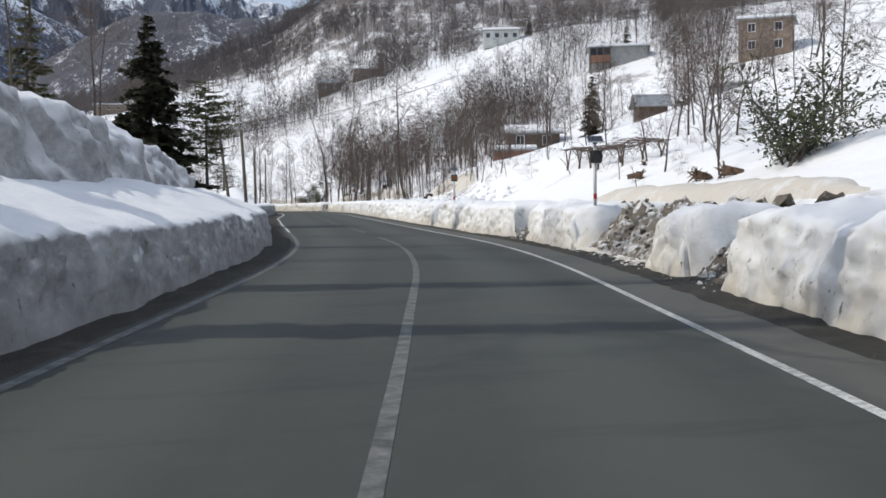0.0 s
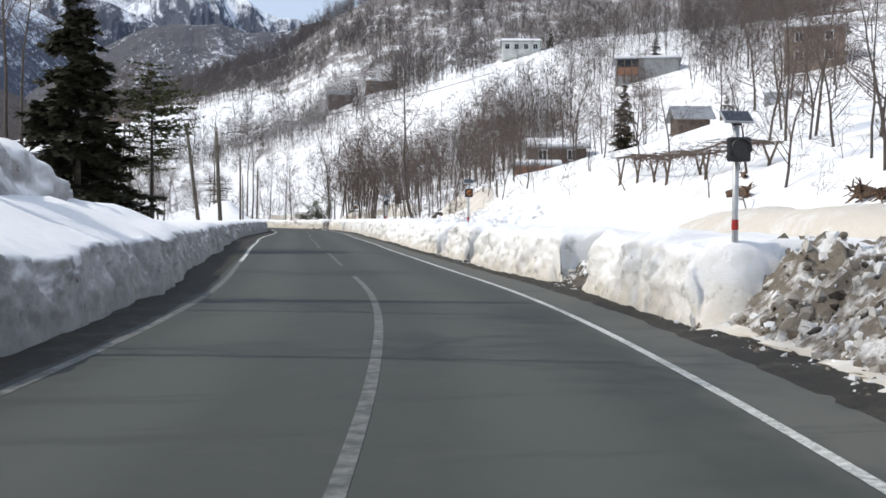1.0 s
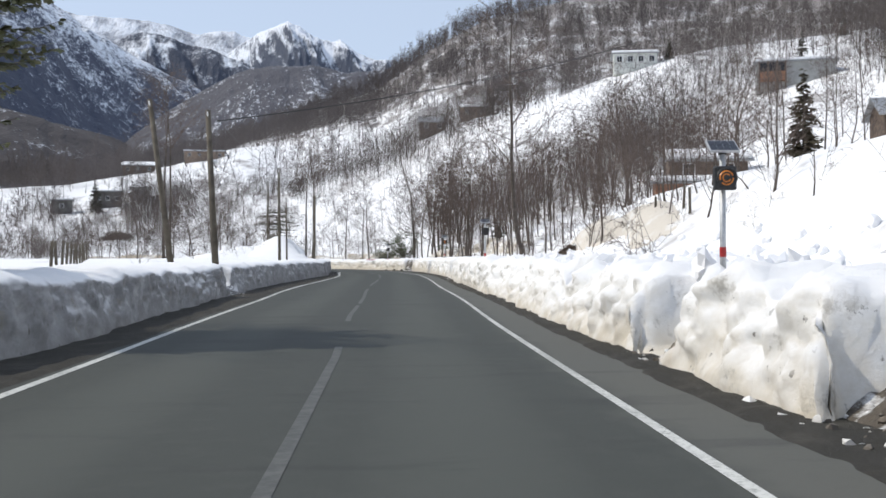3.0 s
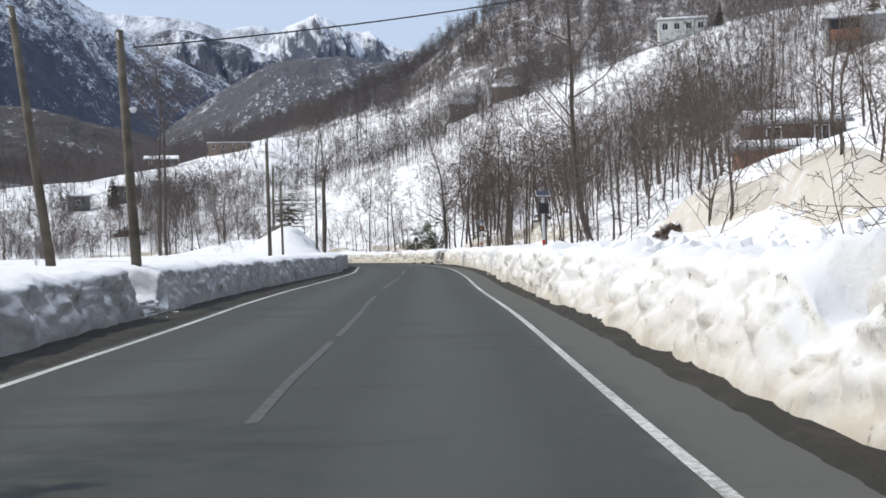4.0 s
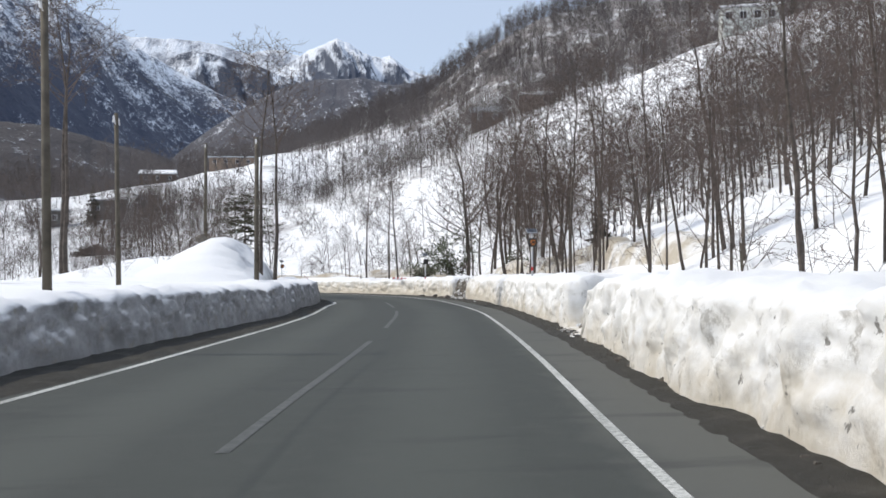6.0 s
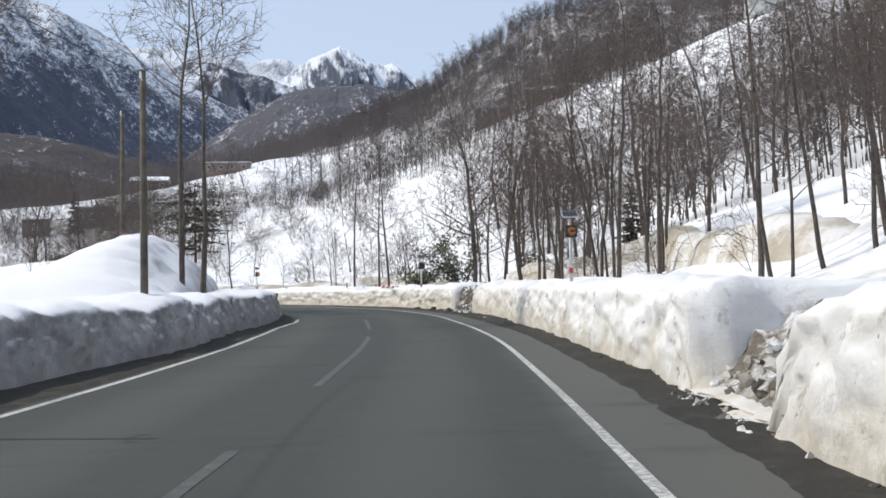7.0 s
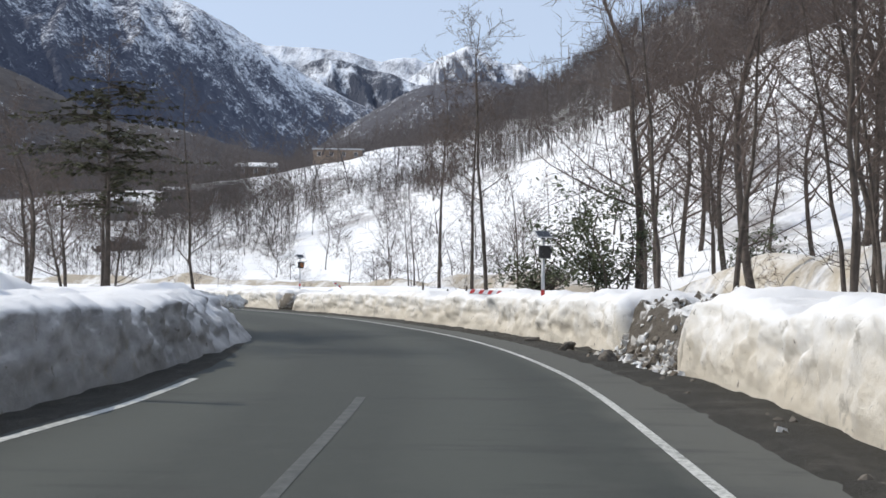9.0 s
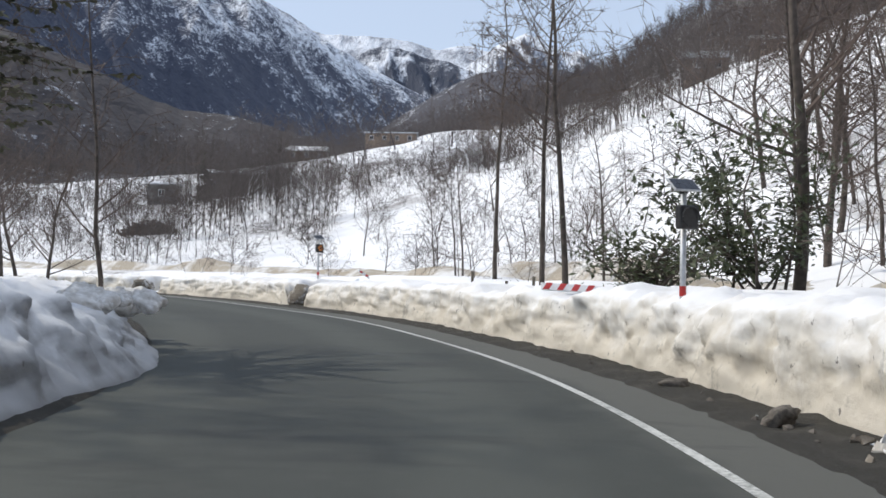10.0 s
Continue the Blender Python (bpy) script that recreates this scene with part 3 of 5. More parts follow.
        tagged(ob, "faded white centre line dash on asphalt", "road marking", "centre line", "structure")


def old_paint(name, top):
    m = Mat(name, 0.7)
    wear = m.ramp(m.noise(5, 6, 0.7), (0.30, 0.0), (0.62, 1.0))
    m.color(m.mix(wear, (top, top, top * 0.92), (0.05, 0.053, 0.047)))
    return m.m


PAINT_OLD, PAINT_FAINT = old_paint("faded_centre_paint", 0.20), old_paint("nearly_gone_paint", 0.115)
strip("edge_line_left_start", 0, int(along(44)) + 1, lambda y: left_line(y) - 0.06, lambda y: left_line(y) + 0.06, 0.004, PAINT_OLD, 1, "dirty worn white edge line", "road marking")
centre_line()


# ---- snow banks ----
def notch(y, gaps):
    """How much of the bank stands at plan y: 1 whole, 0 broken down to the ground."""
    f = 1.0
    for at, half, depth in gaps:
        f = min(f, 1 - depth * float(1 - smooth(half - 0.25, half + 0.2, abs(y - at))))
    return f


def snow_bank(name, label, side, foot, gaps, reach, lift, lean, chunky, first, last, material, seed):
    """A ploughed bank: a cut face, a rounded edge and an uneven top, lumpy at three scales."""
    idx = np.r_[np.arange(first, along(4), 0.5), np.arange(along(4), along(142), 0.2), np.arange(along(142), last, 0.4)]
    face = [(v, min(v, 1.0)) for v in np.linspace(0, 0.93, 19)]
    top = [(0.05, 0.985), (0.13, 1.03), (0.24, 1.06), (0.38, 1.07), (0.55, 1.08), (0.75, 1.08), (1.0, 1.08), (1.3, 1.07), (1.7, 1.06), (2.2, 1.04), (2.8, 1.0), (3.3, 0.92), (3.8, 0.6)]
    verts = []
    for i in idx:
        y = float(np.interp(i, np.arange(N), AT_Y))
        base, h = float(foot(y)), float(lift(y))
        slope, rough = float(lean(y)), float(chunky(y))
        wob = 0.22 * noise.noise((i * 0.07, seed, 0)) + 0.12 * noise.noise((i * 0.33, seed, 5))
        h *= 1 + 0.14 * noise.noise((i * 0.17, seed, 8)) + (0.05 + 0.09 * rough) * noise.noise((i * 0.8, seed, 2))
        rows = [(slope * v**1.3 + 0.03 * v, v, 1.0) for v, _ in face] + [(slope + 0.06 + u * reach / 3.8, v, 0.45 if u < 0.1 else 0.0) for u, v in top]
        for n, (u, v, front) in enumerate(rows):
            k = max(0.0, u - slope) / reach
            z = v * h
            q = Vector((i * 0.5, u * 1.1, z + seed))
            lump = 0.5 * noise.noise(q * 0.8) + 0.34 * noise.noise(q * 1.9) + 0.2 * noise.noise(q * 4.1) + 0.1 * noise.noise(q * 8.3) + 0.35 * (0.22 - abs(noise.noise(q * 2.6)))
            blob = 0.6 * (0.5 - noise.voronoi(q * 1.3)[0][0]) + 0.6 * (0.5 - noise.voronoi(q * 3.1)[0][0])
            d = (0.13 + 0.16 * rough) * lump + 0.30 * rough * blob + 0.05 * noise.noise(q * 13.0)
            grip = min(1.0, 0.15 + 2.2 * v) * (1.0 if k < 0.5 else 0.6)
            out, up = -d * grip * front, d * grip * (1 - front) * 0.8 + (0.25 * d * grip if front == 1.0 and v > 0.5 else 0.0)
            if n == 0:
                z, up = -0.03, 0.0
            if side < 0:  # the end of the left bank has slumped
                out += 0.7 * min(v, 1.0) * float(smooth(130, 137, y))
                up += 0.6 * float(smooth(0.1, 2.3, u - slope)) * float(smooth(46, 38, y))  # the shelf before the old heap
            f = notch(y + 0.24 * noise.noise(q * 1.4) + 0.1 * noise.noise(q * 4.0), gaps)
            z = z * (f + (1 - f) * 0.12 * k) + up * (0.4 + 0.6 * f)
            verts.append(beside(i, base + side * (u + wob + out), z - 0.2 * max(0.0, 0.6 - f) if side > 0 else z))
    ob = mesh_from(name, verts, grid_faces(len(idx), len(rows)), material, smooth_it=True)
    return tagged(ob, label, "snow bank", kind="structure")


# where the banks are dug away: plan y, half width, depth
GAPS_R = [(14.0, 1.35, 0.92), (20.9, 3.3, 0.85), (32.0, 1.3, 0.97), (43.3, 1.1, 0.94), (49.2, 0.9, 0.88), (57.5, 0.6, 0.4), (67.8, 1.0, 0.6), (98.5, 1.75, 0.85),
          (131.0, 2.1, 0.95), (160.6, 1.0, 0.97), (175.5, 1.2, 0.97)]
GAPS_L = [(72.2, 1.4, 0.65), (140.5, 1.5, 0.25)]
snow_bank("snow_bank_right", "sunlit plough-cut snow bank stained brown at its foot", 1,
          lambda y: np.interp(y, [0, 28, 55, 70, 95, 112, 120, 128, 138, 146, 180], [1.25, 1.15, 1.1, 1.1, 1.2, 1.3, 1.5, 1.65, 1.6, 1.4, 1.3]),
          GAPS_R, 3.8, lambda y: np.interp(y, [0, 30, 50, 80, 100, 130, 145, 180], [1.0, 1.0, 1.05, 1.1, 1.1, 1.05, 0.9, 0.75]),
          lambda y: np.interp(y, [0, 42, 46, 50, 54, 70, 76, 82, 130, 180], [0.22, 0.25, 0.3, 0.3, 0.6, 0.55, 0.12, 0.14, 0.12, 0.12]),
          lambda y: np.interp(y, [0, 40, 46, 78, 86, 128, 134], [0.5, 0.6, 1.15, 1.0, 0.5, 0.55, 0.7]),
          along(-40), N - 3, SNOW_WALL, 2.0)
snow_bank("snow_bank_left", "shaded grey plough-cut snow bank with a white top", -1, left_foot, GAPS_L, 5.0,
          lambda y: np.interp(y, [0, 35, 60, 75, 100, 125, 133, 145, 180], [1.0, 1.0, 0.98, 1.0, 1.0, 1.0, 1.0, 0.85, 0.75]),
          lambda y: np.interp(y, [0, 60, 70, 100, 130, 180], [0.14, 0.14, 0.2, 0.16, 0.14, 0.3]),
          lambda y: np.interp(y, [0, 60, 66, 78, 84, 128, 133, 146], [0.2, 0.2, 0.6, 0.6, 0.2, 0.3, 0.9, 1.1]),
          along(-40), N - 3, SNOW_WALL_SHADED, 7.0)


def snow_cliff(first, last, offset, tall, turn, wide, seed, crown=1.0, base=1.1):
    """The steep, dirty face of an old snow heap above the bank, shade in its greys, with a rounded end."""
    rows = [(0.0, -0.1), (0.06, 0.1), (0.13, 0.22), (0.2, 0.34), (0.28, 0.46), (0.36, 0.58), (0.44, 0.7), (0.53, 0.8), (0.64, 0.9), (0.8, 0.97), (1.1, 1.02), (1.6, 1.06), (2.3, 1.1),
            (3.2, 1.12), (4.4, 1.1), (5.6, 0.8), (7.0, 0.1)]
    idx = np.arange(along(first), along(last), 0.35)
    verts = []
    for i in idx:
        y = float(np.interp(i, np.arange(N), AT_Y))
        high = tall(y) * (1 + 0.14 * noise.noise((y * 0.35, seed, 0)))
        sunk = float(smooth(first, first + 2.5, y)) * float(smooth(last, last - 1.5, y))
        back = 1.6 * float(smooth(turn, last, y)) ** 2  # the end turns away from the road
        for u, v in rows:
            q = Vector((y, u * 1.5, v * 2.0 + seed))
            d = 0.35 * noise.noise(q * 0.55) + 0.22 * noise.noise(q * 1.5) + 0.12 * noise.noise(q * 3.6) + 0.2 * (0.5 - noise.voronoi(q * 1.2)[0][0])
            p = beside(i, offset - u * (wide if u < 1 else 1) - (wide - 1) * (u >= 1) - back + d * min(1.0, v * 2 + 0.2) * 0.8)
            v = v if u < 0.7 else v * (1 + (crown - 1) * min(1.0, (u - 0.6) / 2.4))
            p.z = base + high * v + 0.5 * d * min(1.0, v * 2) * min(high, 1.0) - 0.9 * (1 - sunk)
            verts.append(p)
    ob = mesh_from("snow_cliff", verts, grid_faces(len(idx), len(rows)), SNOW_WALL_SHADED, smooth_it=True)
    tagged(ob, "steep face of an old dirty snow heap, greyed with painted shade", "snow bank", kind="structure")


snow_cliff(2, 39.5, -8.75, lambda y: float(smooth(38.5, 33.0, y)) * (1.25 + 0.5 * float(smooth(30, 16, y))), 34.0, 1.0, 31, 1.0, 1.55)
snow_cliff(112, 136.5, -7.75, lambda y: 1.85 * float(smooth(111, 124, y)) * float(smooth(136.5, 125.0, y)) + 0.15, 130.0, 2.9, 57, 0.3)


def cut_bank(first, last, offset, tall, seed, wide=1.2, material=SANDY, broken=0.35):
    """An old sandy snow edge left by the plough, behind the fresh bank."""
    profile = [(0, -0.25), (0.2, 0.05), (0.35, 0.35), (0.55, 0.65), (0.8, 0.9), (1.2, 1.0), (1.9, 0.8), (2.8, -0.2), (3.6, -1.6)]
    idx = np.arange(along(first), along(last), 0.8)
    verts = []
    for n, i in enumerate(idx):
        fade = min(1.0, n / 14, (len(idx) - n) / 14)
        for u, v in profile:
            q = Vector((i * 0.5, u, seed))
            p = beside(i, offset + 0.8 * noise.noise(q * 0.16) + u * wide + 0.18 * noise.noise(q * 1.3))
            p.z = tall * v * (1 + broken * noise.noise(q * 0.22)) + 0.06 * noise.noise(q * 1.9) - (tall + 0.7) * (1 - fade) ** 1.5
            verts.append(p)
    flat = np.array([tuple(v) for v in verts])
    flat[:, 2] += height(flat[:, 0], flat[:, 1])[0]
    ob = mesh_from("cut_bank", flat, grid_faces(len(idx), len(profile)), material, smooth_it=True)
    tagged(ob, "old dusty sand-coloured snow bank behind the fresh one", "snow bank", kind="structure")


cut_bank(14, 37, 4.0, 0.36, 3.0, 0.6)
cut_bank(62, 86, 5.0, 0.4, 9.0, 0.7, SANDY, 0.8)
cut_bank(110, 144, 6.5, 0.8, 5.0, 0.8, SANDY_PALE, 0.7)
cut_bank(144, 188, 8.5, 0.5, 6.0, 1.2, SANDY_BEND, 1.3)


# ---- solar warning lights ----
def warning_light(lit):
    root = new("solar_warning_light")
    bm = bmesh.new()
    rod(bm, (0, 0, -2.2), (0, 0, 0.32), 0.04, sides=14)
    part("pole", bm, STEEL, root, "round galvanised steel pole", True)
    bm = bmesh.new()
    rod(bm, (0, 0, -1.02), (0, 0, -0.89), 0.044, sides=14)
    part("red_band", bm, RED, root, "red reflective band")
    bm = bmesh.new()
    box(bm, (0.29, 0.12, 0.31), (0, -0.08, 0), bevel=0.025)
    head = part("lamp_housing", bm, BLACK, root, "black square lamp housing")
    bm = bmesh.new()
    rod(bm, (0, -0.138, 0), (0, -0.150, 0), 0.112, sides=24)
    lens = part("lens", bm, BLACK, head, "round dark lens")
    if lit:
        bm = bmesh.new()
        for ring, lo, hi in ((0.088, 20, 200), (0.088, 225, 350), (0.05, 40, 330)):
            for a in range(lo, hi, 15):
                p, q = radians(a), radians(a + 15)
                rod(bm, (ring * math.cos(p), -0.152, ring * math.sin(p)), (ring * math.cos(q), -0.152, ring * math.sin(q)), 0.011, sides=5)
        part("light_ring", bm, AMBER, head, "amber rings of small lights")
    bm = bmesh.new()
    for k in range(20):
        a = k / 20 * 2 * math.pi
        b = (k + 1) / 20 * 2 * math.pi
        if math.sin(a) > -0.4:
            rod(bm, (0.13 * math.cos(a), -0.17, 0.13 * math.sin(a)), (0.13 * math.cos(b), -0.17, 0.13 * math.sin(b)), 0.012, sides=5)
    part("visor", bm, BLACK, head)
    tilt = Matrix.Rotation(radians(38), 4, "X")
    bm = bmesh.new()
    box(bm, (0.40, 0.26, 0.03), (0, 0.0, 0.42), tilt, 0.006)
    solar = part("solar_panel", bm, STEEL, root, "tilted solar panel with a metal rim")
    for c in range(4):
        for r in range(2):
            bm = bmesh.new()
            box(bm, (0.087, 0.108, 0.004), tilt @ Vector((-0.138 + c * 0.092, -0.058 + r * 0.116, 0.018)) + Vector((0, 0, 0.42)), tilt)
            part("solar_cell", bm, PANEL, solar)
    bm = bmesh.new()
    rod(bm, (0, 0, 0.28), (0, 0, 0.415), 0.025, sides=8)
    box(bm, (0.10, 0.07, 0.05), (0, 0, 0.33), bevel=0.01)
    part("bracket", bm, BLACK, root)
    return tagged(root, "solar warning light on a pole behind the snow bank", "warning light", "solar warning lights")


def place_lights():
    lit, unlit = warning_light(True), warning_light(False)
    spots = [(9.35, 24.1, 2.25, 12, unlit), (12.0, 49.5, 2.3, 10, lit), (13.7, 79.0, 2.33, 8, unlit), (16.45, 114.4, 2.4, 2, lit),
             (13.95, 139.05, 2.03, -20, unlit), (3.5, 164.5, 2.1, -34, lit)]
    for x, y, z, turn, kind in spots:
        copy_thing(kind, pose(x, y, z, 0, 0, -turn + 8))
    for k in (lit, unlit):
        for o in [*k.children_recursive, k]:
            bpy.data.objects.remove(o)


place_lights()


# ---- poles ----
def utility_pole(x, y, top, lean, label, r=0.11, arm=False, lamp=False):
    z, _, _ = height(np.array([x]), np.array([y]))
    root = new("utility_pole")
    root.matrix_basis = pose(x, y, float(z[0]) - 0.4, 0, -lean)
    h = top - float(z[0]) + 0.4
    bm = bmesh.new()
    rod(bm, (0, 0, 0), (0, 0, h), r, r * 0.72, 12)
    part("shaft", bm, POLE_WOOD, root, smooth_it=True)
    for s in (-1, 1):
        bm = bmesh.new()
        rod(bm, (0.0, 0, h - 0.25), (0.0, s * 0.22, h - 0.2), 0.012, sides=6)
        rod(bm, (0, s * 0.22, h - 0.22), (0, s * 0.22, h - 0.08), 0.03, 0.02, 8)
        part("insulator", bm, WHITE, root)
    if lamp:
        bm = bmesh.new()
        rod(bm, (0, 0, h * 0.72), (0.16, -0.05, h * 0.74), 0.015, sides=6)
        bmesh.ops.create_uvsphere(bm, u_segments=12, v_segments=8, radius=0.075, matrix=Matrix.Translation((0.2, -0.06, h * 0.73)))
        part("pole_lamp", bm, WHITE, root, "round pale lamp")
    return tagged(root, label, "utility pole", "utility poles")


POLES = [utility_pole(3.3, 74.9, 6.6, 2.6, "weathered wooden utility pole with a round lamp", 0.13, lamp=True),
         utility_pole(2.1, 72.2, 6.6, 7.0, "leaning weathered wooden utility pole"),
         utility_pole(4.9, 95.0, 6.2, 0.3, "weathered wooden utility pole standing in snow", 0.09),
         utility_pole(5.2, 99.0, 4.8, 0.4, "thin dark wooden utility pole", 0.06),
         utility_pole(6.8, 111.4, 5.9, -0.6, "weathered wooden utility pole standing in snow", 0.09),
         utility_pole(2.9, 126.5, 7.6, -0.8, "dark wooden utility pole behind a snow mound", 0.09)]


# ---- trees ----
def grow(seed, h, levels, spread=0.5, lean=0.06, bare=0.35, boughs=14, twigs=7, trunk_r=0.012, joints=(9, 4, 1, 1), start=None, pull=0.02):
    """Segments of a leafless tree: rows of start, end, radius at both ends, level."""
    rng = random.Random(seed)
    out = []

    def limb(p, d, length, r, level, steps):
        pts = [p]
        for _ in range(steps):
            d = (d + Vector((rng.gauss(0, 0.09), rng.gauss(0, 0.09), rng.gauss(0, 0.05) + (0.07 if level else pull)))).normalized()
            pts.append(pts[-1] + d * (length / steps))
        for k in range(steps):
            r0, r1 = r * (1 - 0.88 * k / steps), r * (1 - 0.88 * (k + 1) / steps)
            out.append((pts[k], pts[k + 1], r0, r1, level))
        if level >= levels:
            return
        count = boughs if level == 0 else twigs
        for c in range(count):
            f = bare + (1 - bare) * (c + rng.random()) / count if level == 0 else 0.25 + 0.75 * (c + rng.random()) / count
            k = min(int(f * steps), steps - 1)
            q = pts[k].lerp(pts[k + 1], f * steps - k)
            axis = (pts[k + 1] - pts[k]).normalized()
            side = axis.orthogonal().normalized()
            side.rotate(Matrix.Rotation(rng.random() * 6.283, 3, axis))
            up = rng.uniform(0.35, 0.9)
            dd = (side + axis * up * (1 if level == 0 else 0.9)).normalized()
            ll = (h * spread * (1.15 - f) * rng.uniform(0.6, 1.1) + 0.1 * h * (level == 0)) if level == 0 else length * rng.uniform(0.25, 0.5)
            limb(q, dd, ll, max(r * (1 - 0.85 * f) * rng.uniform(0.35, 0.55), 0.004), level + 1, joints[level + 1])

    limb(Vector((0, 0, -0.5)), Vector(start or (rng.gauss(0, lean), rng.gauss(0, lean), 1)).normalized(), h + 0.5, h * trunk_r, 0, joints[0])
    return out


def tubes(segs, thick=1.0, sides=(6, 4, 3, 3), least=0.0):
    """Vertices and faces of tapered tubes."""
    verts, faces = [], []
    for a, b, r0, r1, level in segs:
        n = sides[min(level, 3)]
        d = b - a
        if d.length < 1e-5:
            continue
        d.normalize()
        u = d.orthogonal().normalized()
        v = d.cross(u)
        base = len(verts)
        for p, r in ((a, max(r0 * thick, least)), (b, max(r1 * thick, least * 0.7))):
            for k in range(n):
                t = k / n * 6.28318
                verts.append(p + (u * math.cos(t) + v * math.sin(t)) * r)
        for k in range(n):
            faces.append((base + k, base + (k + 1) % n, base + n + (k + 1) % n, base + n + k))
    return verts, faces


def cones(segs, least):
    """Each segment as a slim three-sided spike."""
    verts, faces = [], []
    for a, b, r0, _, level in segs:
        d = b - a
        if d.length < 1e-4:
            continue
        u = d.orthogonal().normalized()
        v = d.normalized().cross(u)
        r = max(r0, least)
        n = len(verts)
        verts += [a + u * r, a + (v * 0.87 - u * 0.5) * r, a - (v * 0.87 + u * 0.5) * r, b]
        faces += [(n, n + 1, n + 3), (n + 1, n + 2, n + 3), (n + 2, n, n + 3)]
    return verts, faces


def slivers(segs, least, thick=1.0, seed=0):
    """Twigs as slim pointed blades, each turned its own way."""
    rng = random.Random(seed)
    verts, faces = [], []
    for a, b, r0, _, level in segs:
        d = b - a
        if d.length < 1e-4:
            continue
        u = d.orthogonal().normalized()
        u.rotate(Matrix.Rotation(rng.random() * 3.1416, 3, d.normalized()))
        u *= max(r0 * thick, least)
        n = len(verts)
        verts += [a - u, a + u, b]
        faces.append((n, n + 1, n + 2))
    return verts, faces


def far_tree(seed, h, least, trunk=1.0, **kw):
    """Vertices and faces of one tree of a far wood: round trunk and boughs, bladed twigs."""
    segs = grow(seed, h, 2, **kw)
    v, f = cones([q for q in segs if q[4] == 0], least * 4.2)
    for lo, hi, w in ((1, 1, 1.5), (2, 2, 1.0)):
        vv, ff = slivers([q for q in segs if lo <= q[4] <= hi], least * w, trunk, seed)
        n = len(v)
        v, f = v + vv, f + [tuple(i + n for i in q) for q in ff]
    return v, f


def bare_tree(seed, h, label, least=0.0075, name="bare_tree", **kw):
    segs = grow(seed, h, 3, **kw)
    root = new(name)
    v, f = tubes([s for s in segs if s[4] == 0])
    mesh_from("trunk", v, f, BARK, root, True)
    v, f = tubes([s for s in segs if s[4] in (1, 2)], least=least)
    n = len(v)
    vv, ff = slivers([s for s in segs if s[4] > 2], least * 1.1, 1.0, seed)
    v, f = v + vv, f + [tuple(i + n for i in q) for q in ff]
    mesh_from("crown", v, f, TWIG, root, label="spreading limbs and fine brown twigs")
    return tagged(root, label, "tree" if name == "bare_tree" else "shrub", "bare trees" if name == "bare_tree" else "leafless shrubs")


def ground_z(x, y):
    return float(height(np.array([x]), np.array([y]))[0][0])


def drop(ob):
    for o in [*ob.children_recursive, ob]:
        bpy.data.objects.remove(o)


def conifer(name, label, h, width, seed, material, bare=0.08, layers=26, droop=0.25, top_heavy=False, dense=1.0, fan=1.0):
    """Whorls of drooping boughs, each a spray of many small needle fans."""
    rng = random.Random(seed)
    root = new(name)
    bm = bmesh.new()
    rod(bm, (0, 0, -0.6), (0, 0, h * 0.96), h * 0.018, 0.012, 8)
    part("trunk", bm, BARK, root, smooth_it=True)
    verts, faces = [], []
    boughs = []
    for l in range(layers):
        f = bare + (1 - bare) * (l + rng.random() * 0.7) / layers
        if top_heavy:
            reach = width * (0.35 + 0.65 * math.sin(min(1.0, (f - bare) / (1 - bare)) * 3.1)) * rng.uniform(0.6, 1.1)
        else:
            reach = width * (1 - f) ** 0.85 * rng.uniform(0.75, 1.12) + 0.08
        n = rng.randint(5, 8)
        for k in range(n):
            a = rng.random() * 6.283
            r = reach * rng.uniform(0.7, 1.1)
            d = Vector((math.cos(a), math.sin(a), 0))
            z0 = (f + rng.uniform(-0.035, 0.035)) * h
            pts = [Vector((0, 0, z0)) + d * r * t + Vector((0, 0, (0.16 * t - droop * t * t * 1.6 + (0.1 if t > 0.8 else 0)) * r)) for t in (0, 0.25, 0.5, 0.75, 1.0)]
            for t in range(4):
                boughs.append((pts[t], pts[t + 1], 0.02 * (1 - t * 0.2), 0.016 * (1 - t * 0.2), 1))
            count = int((16 + r * 30) * dense)
            for c in range(count):
                t = 0.15 + 0.85 * rng.random()
                i = min(int(t * 4), 3)
                q = pts[i].lerp(pts[i + 1], t * 4 - i)
                side = d.cross(Vector((0, 0, 1))) * rng.choice((-1, 1))
                w = (side * rng.uniform(0.3, 1.0) + d * rng.uniform(0.1, 0.9) + Vector((0, 0, rng.uniform(-0.55, 0.25)))).normalized()
                ln = (0.20 + 0.36 * (1 - t * 0.5)) * min(1.0, 0.35 + r * 0.45) * rng.uniform(0.7, 1.3) * fan
                u = w.cross(Vector((rng.gauss(0, 0.4), rng.gauss(0, 0.4), 1))).normalized() * ln * 0.26
                b = len(verts)
                verts += [q - u * 0.4, q + u * 0.4, q + w * ln * 0.6 + u, q + w * ln, q + w * ln * 0.6 - u]
                faces.append((b, b + 1, b + 2, b + 3, b + 4))
    v, f = tubes(boughs)
    n = len(verts)
    ob = mesh_from("crown", verts + v, faces + [tuple(i + n for i in q) for q in f], [material, BARK], root)
    ob.data.polygons.foreach_set("material_index", [0] * len(faces) + [1] * len(f))
    return tagged(root, label, "tree", "evergreen trees")


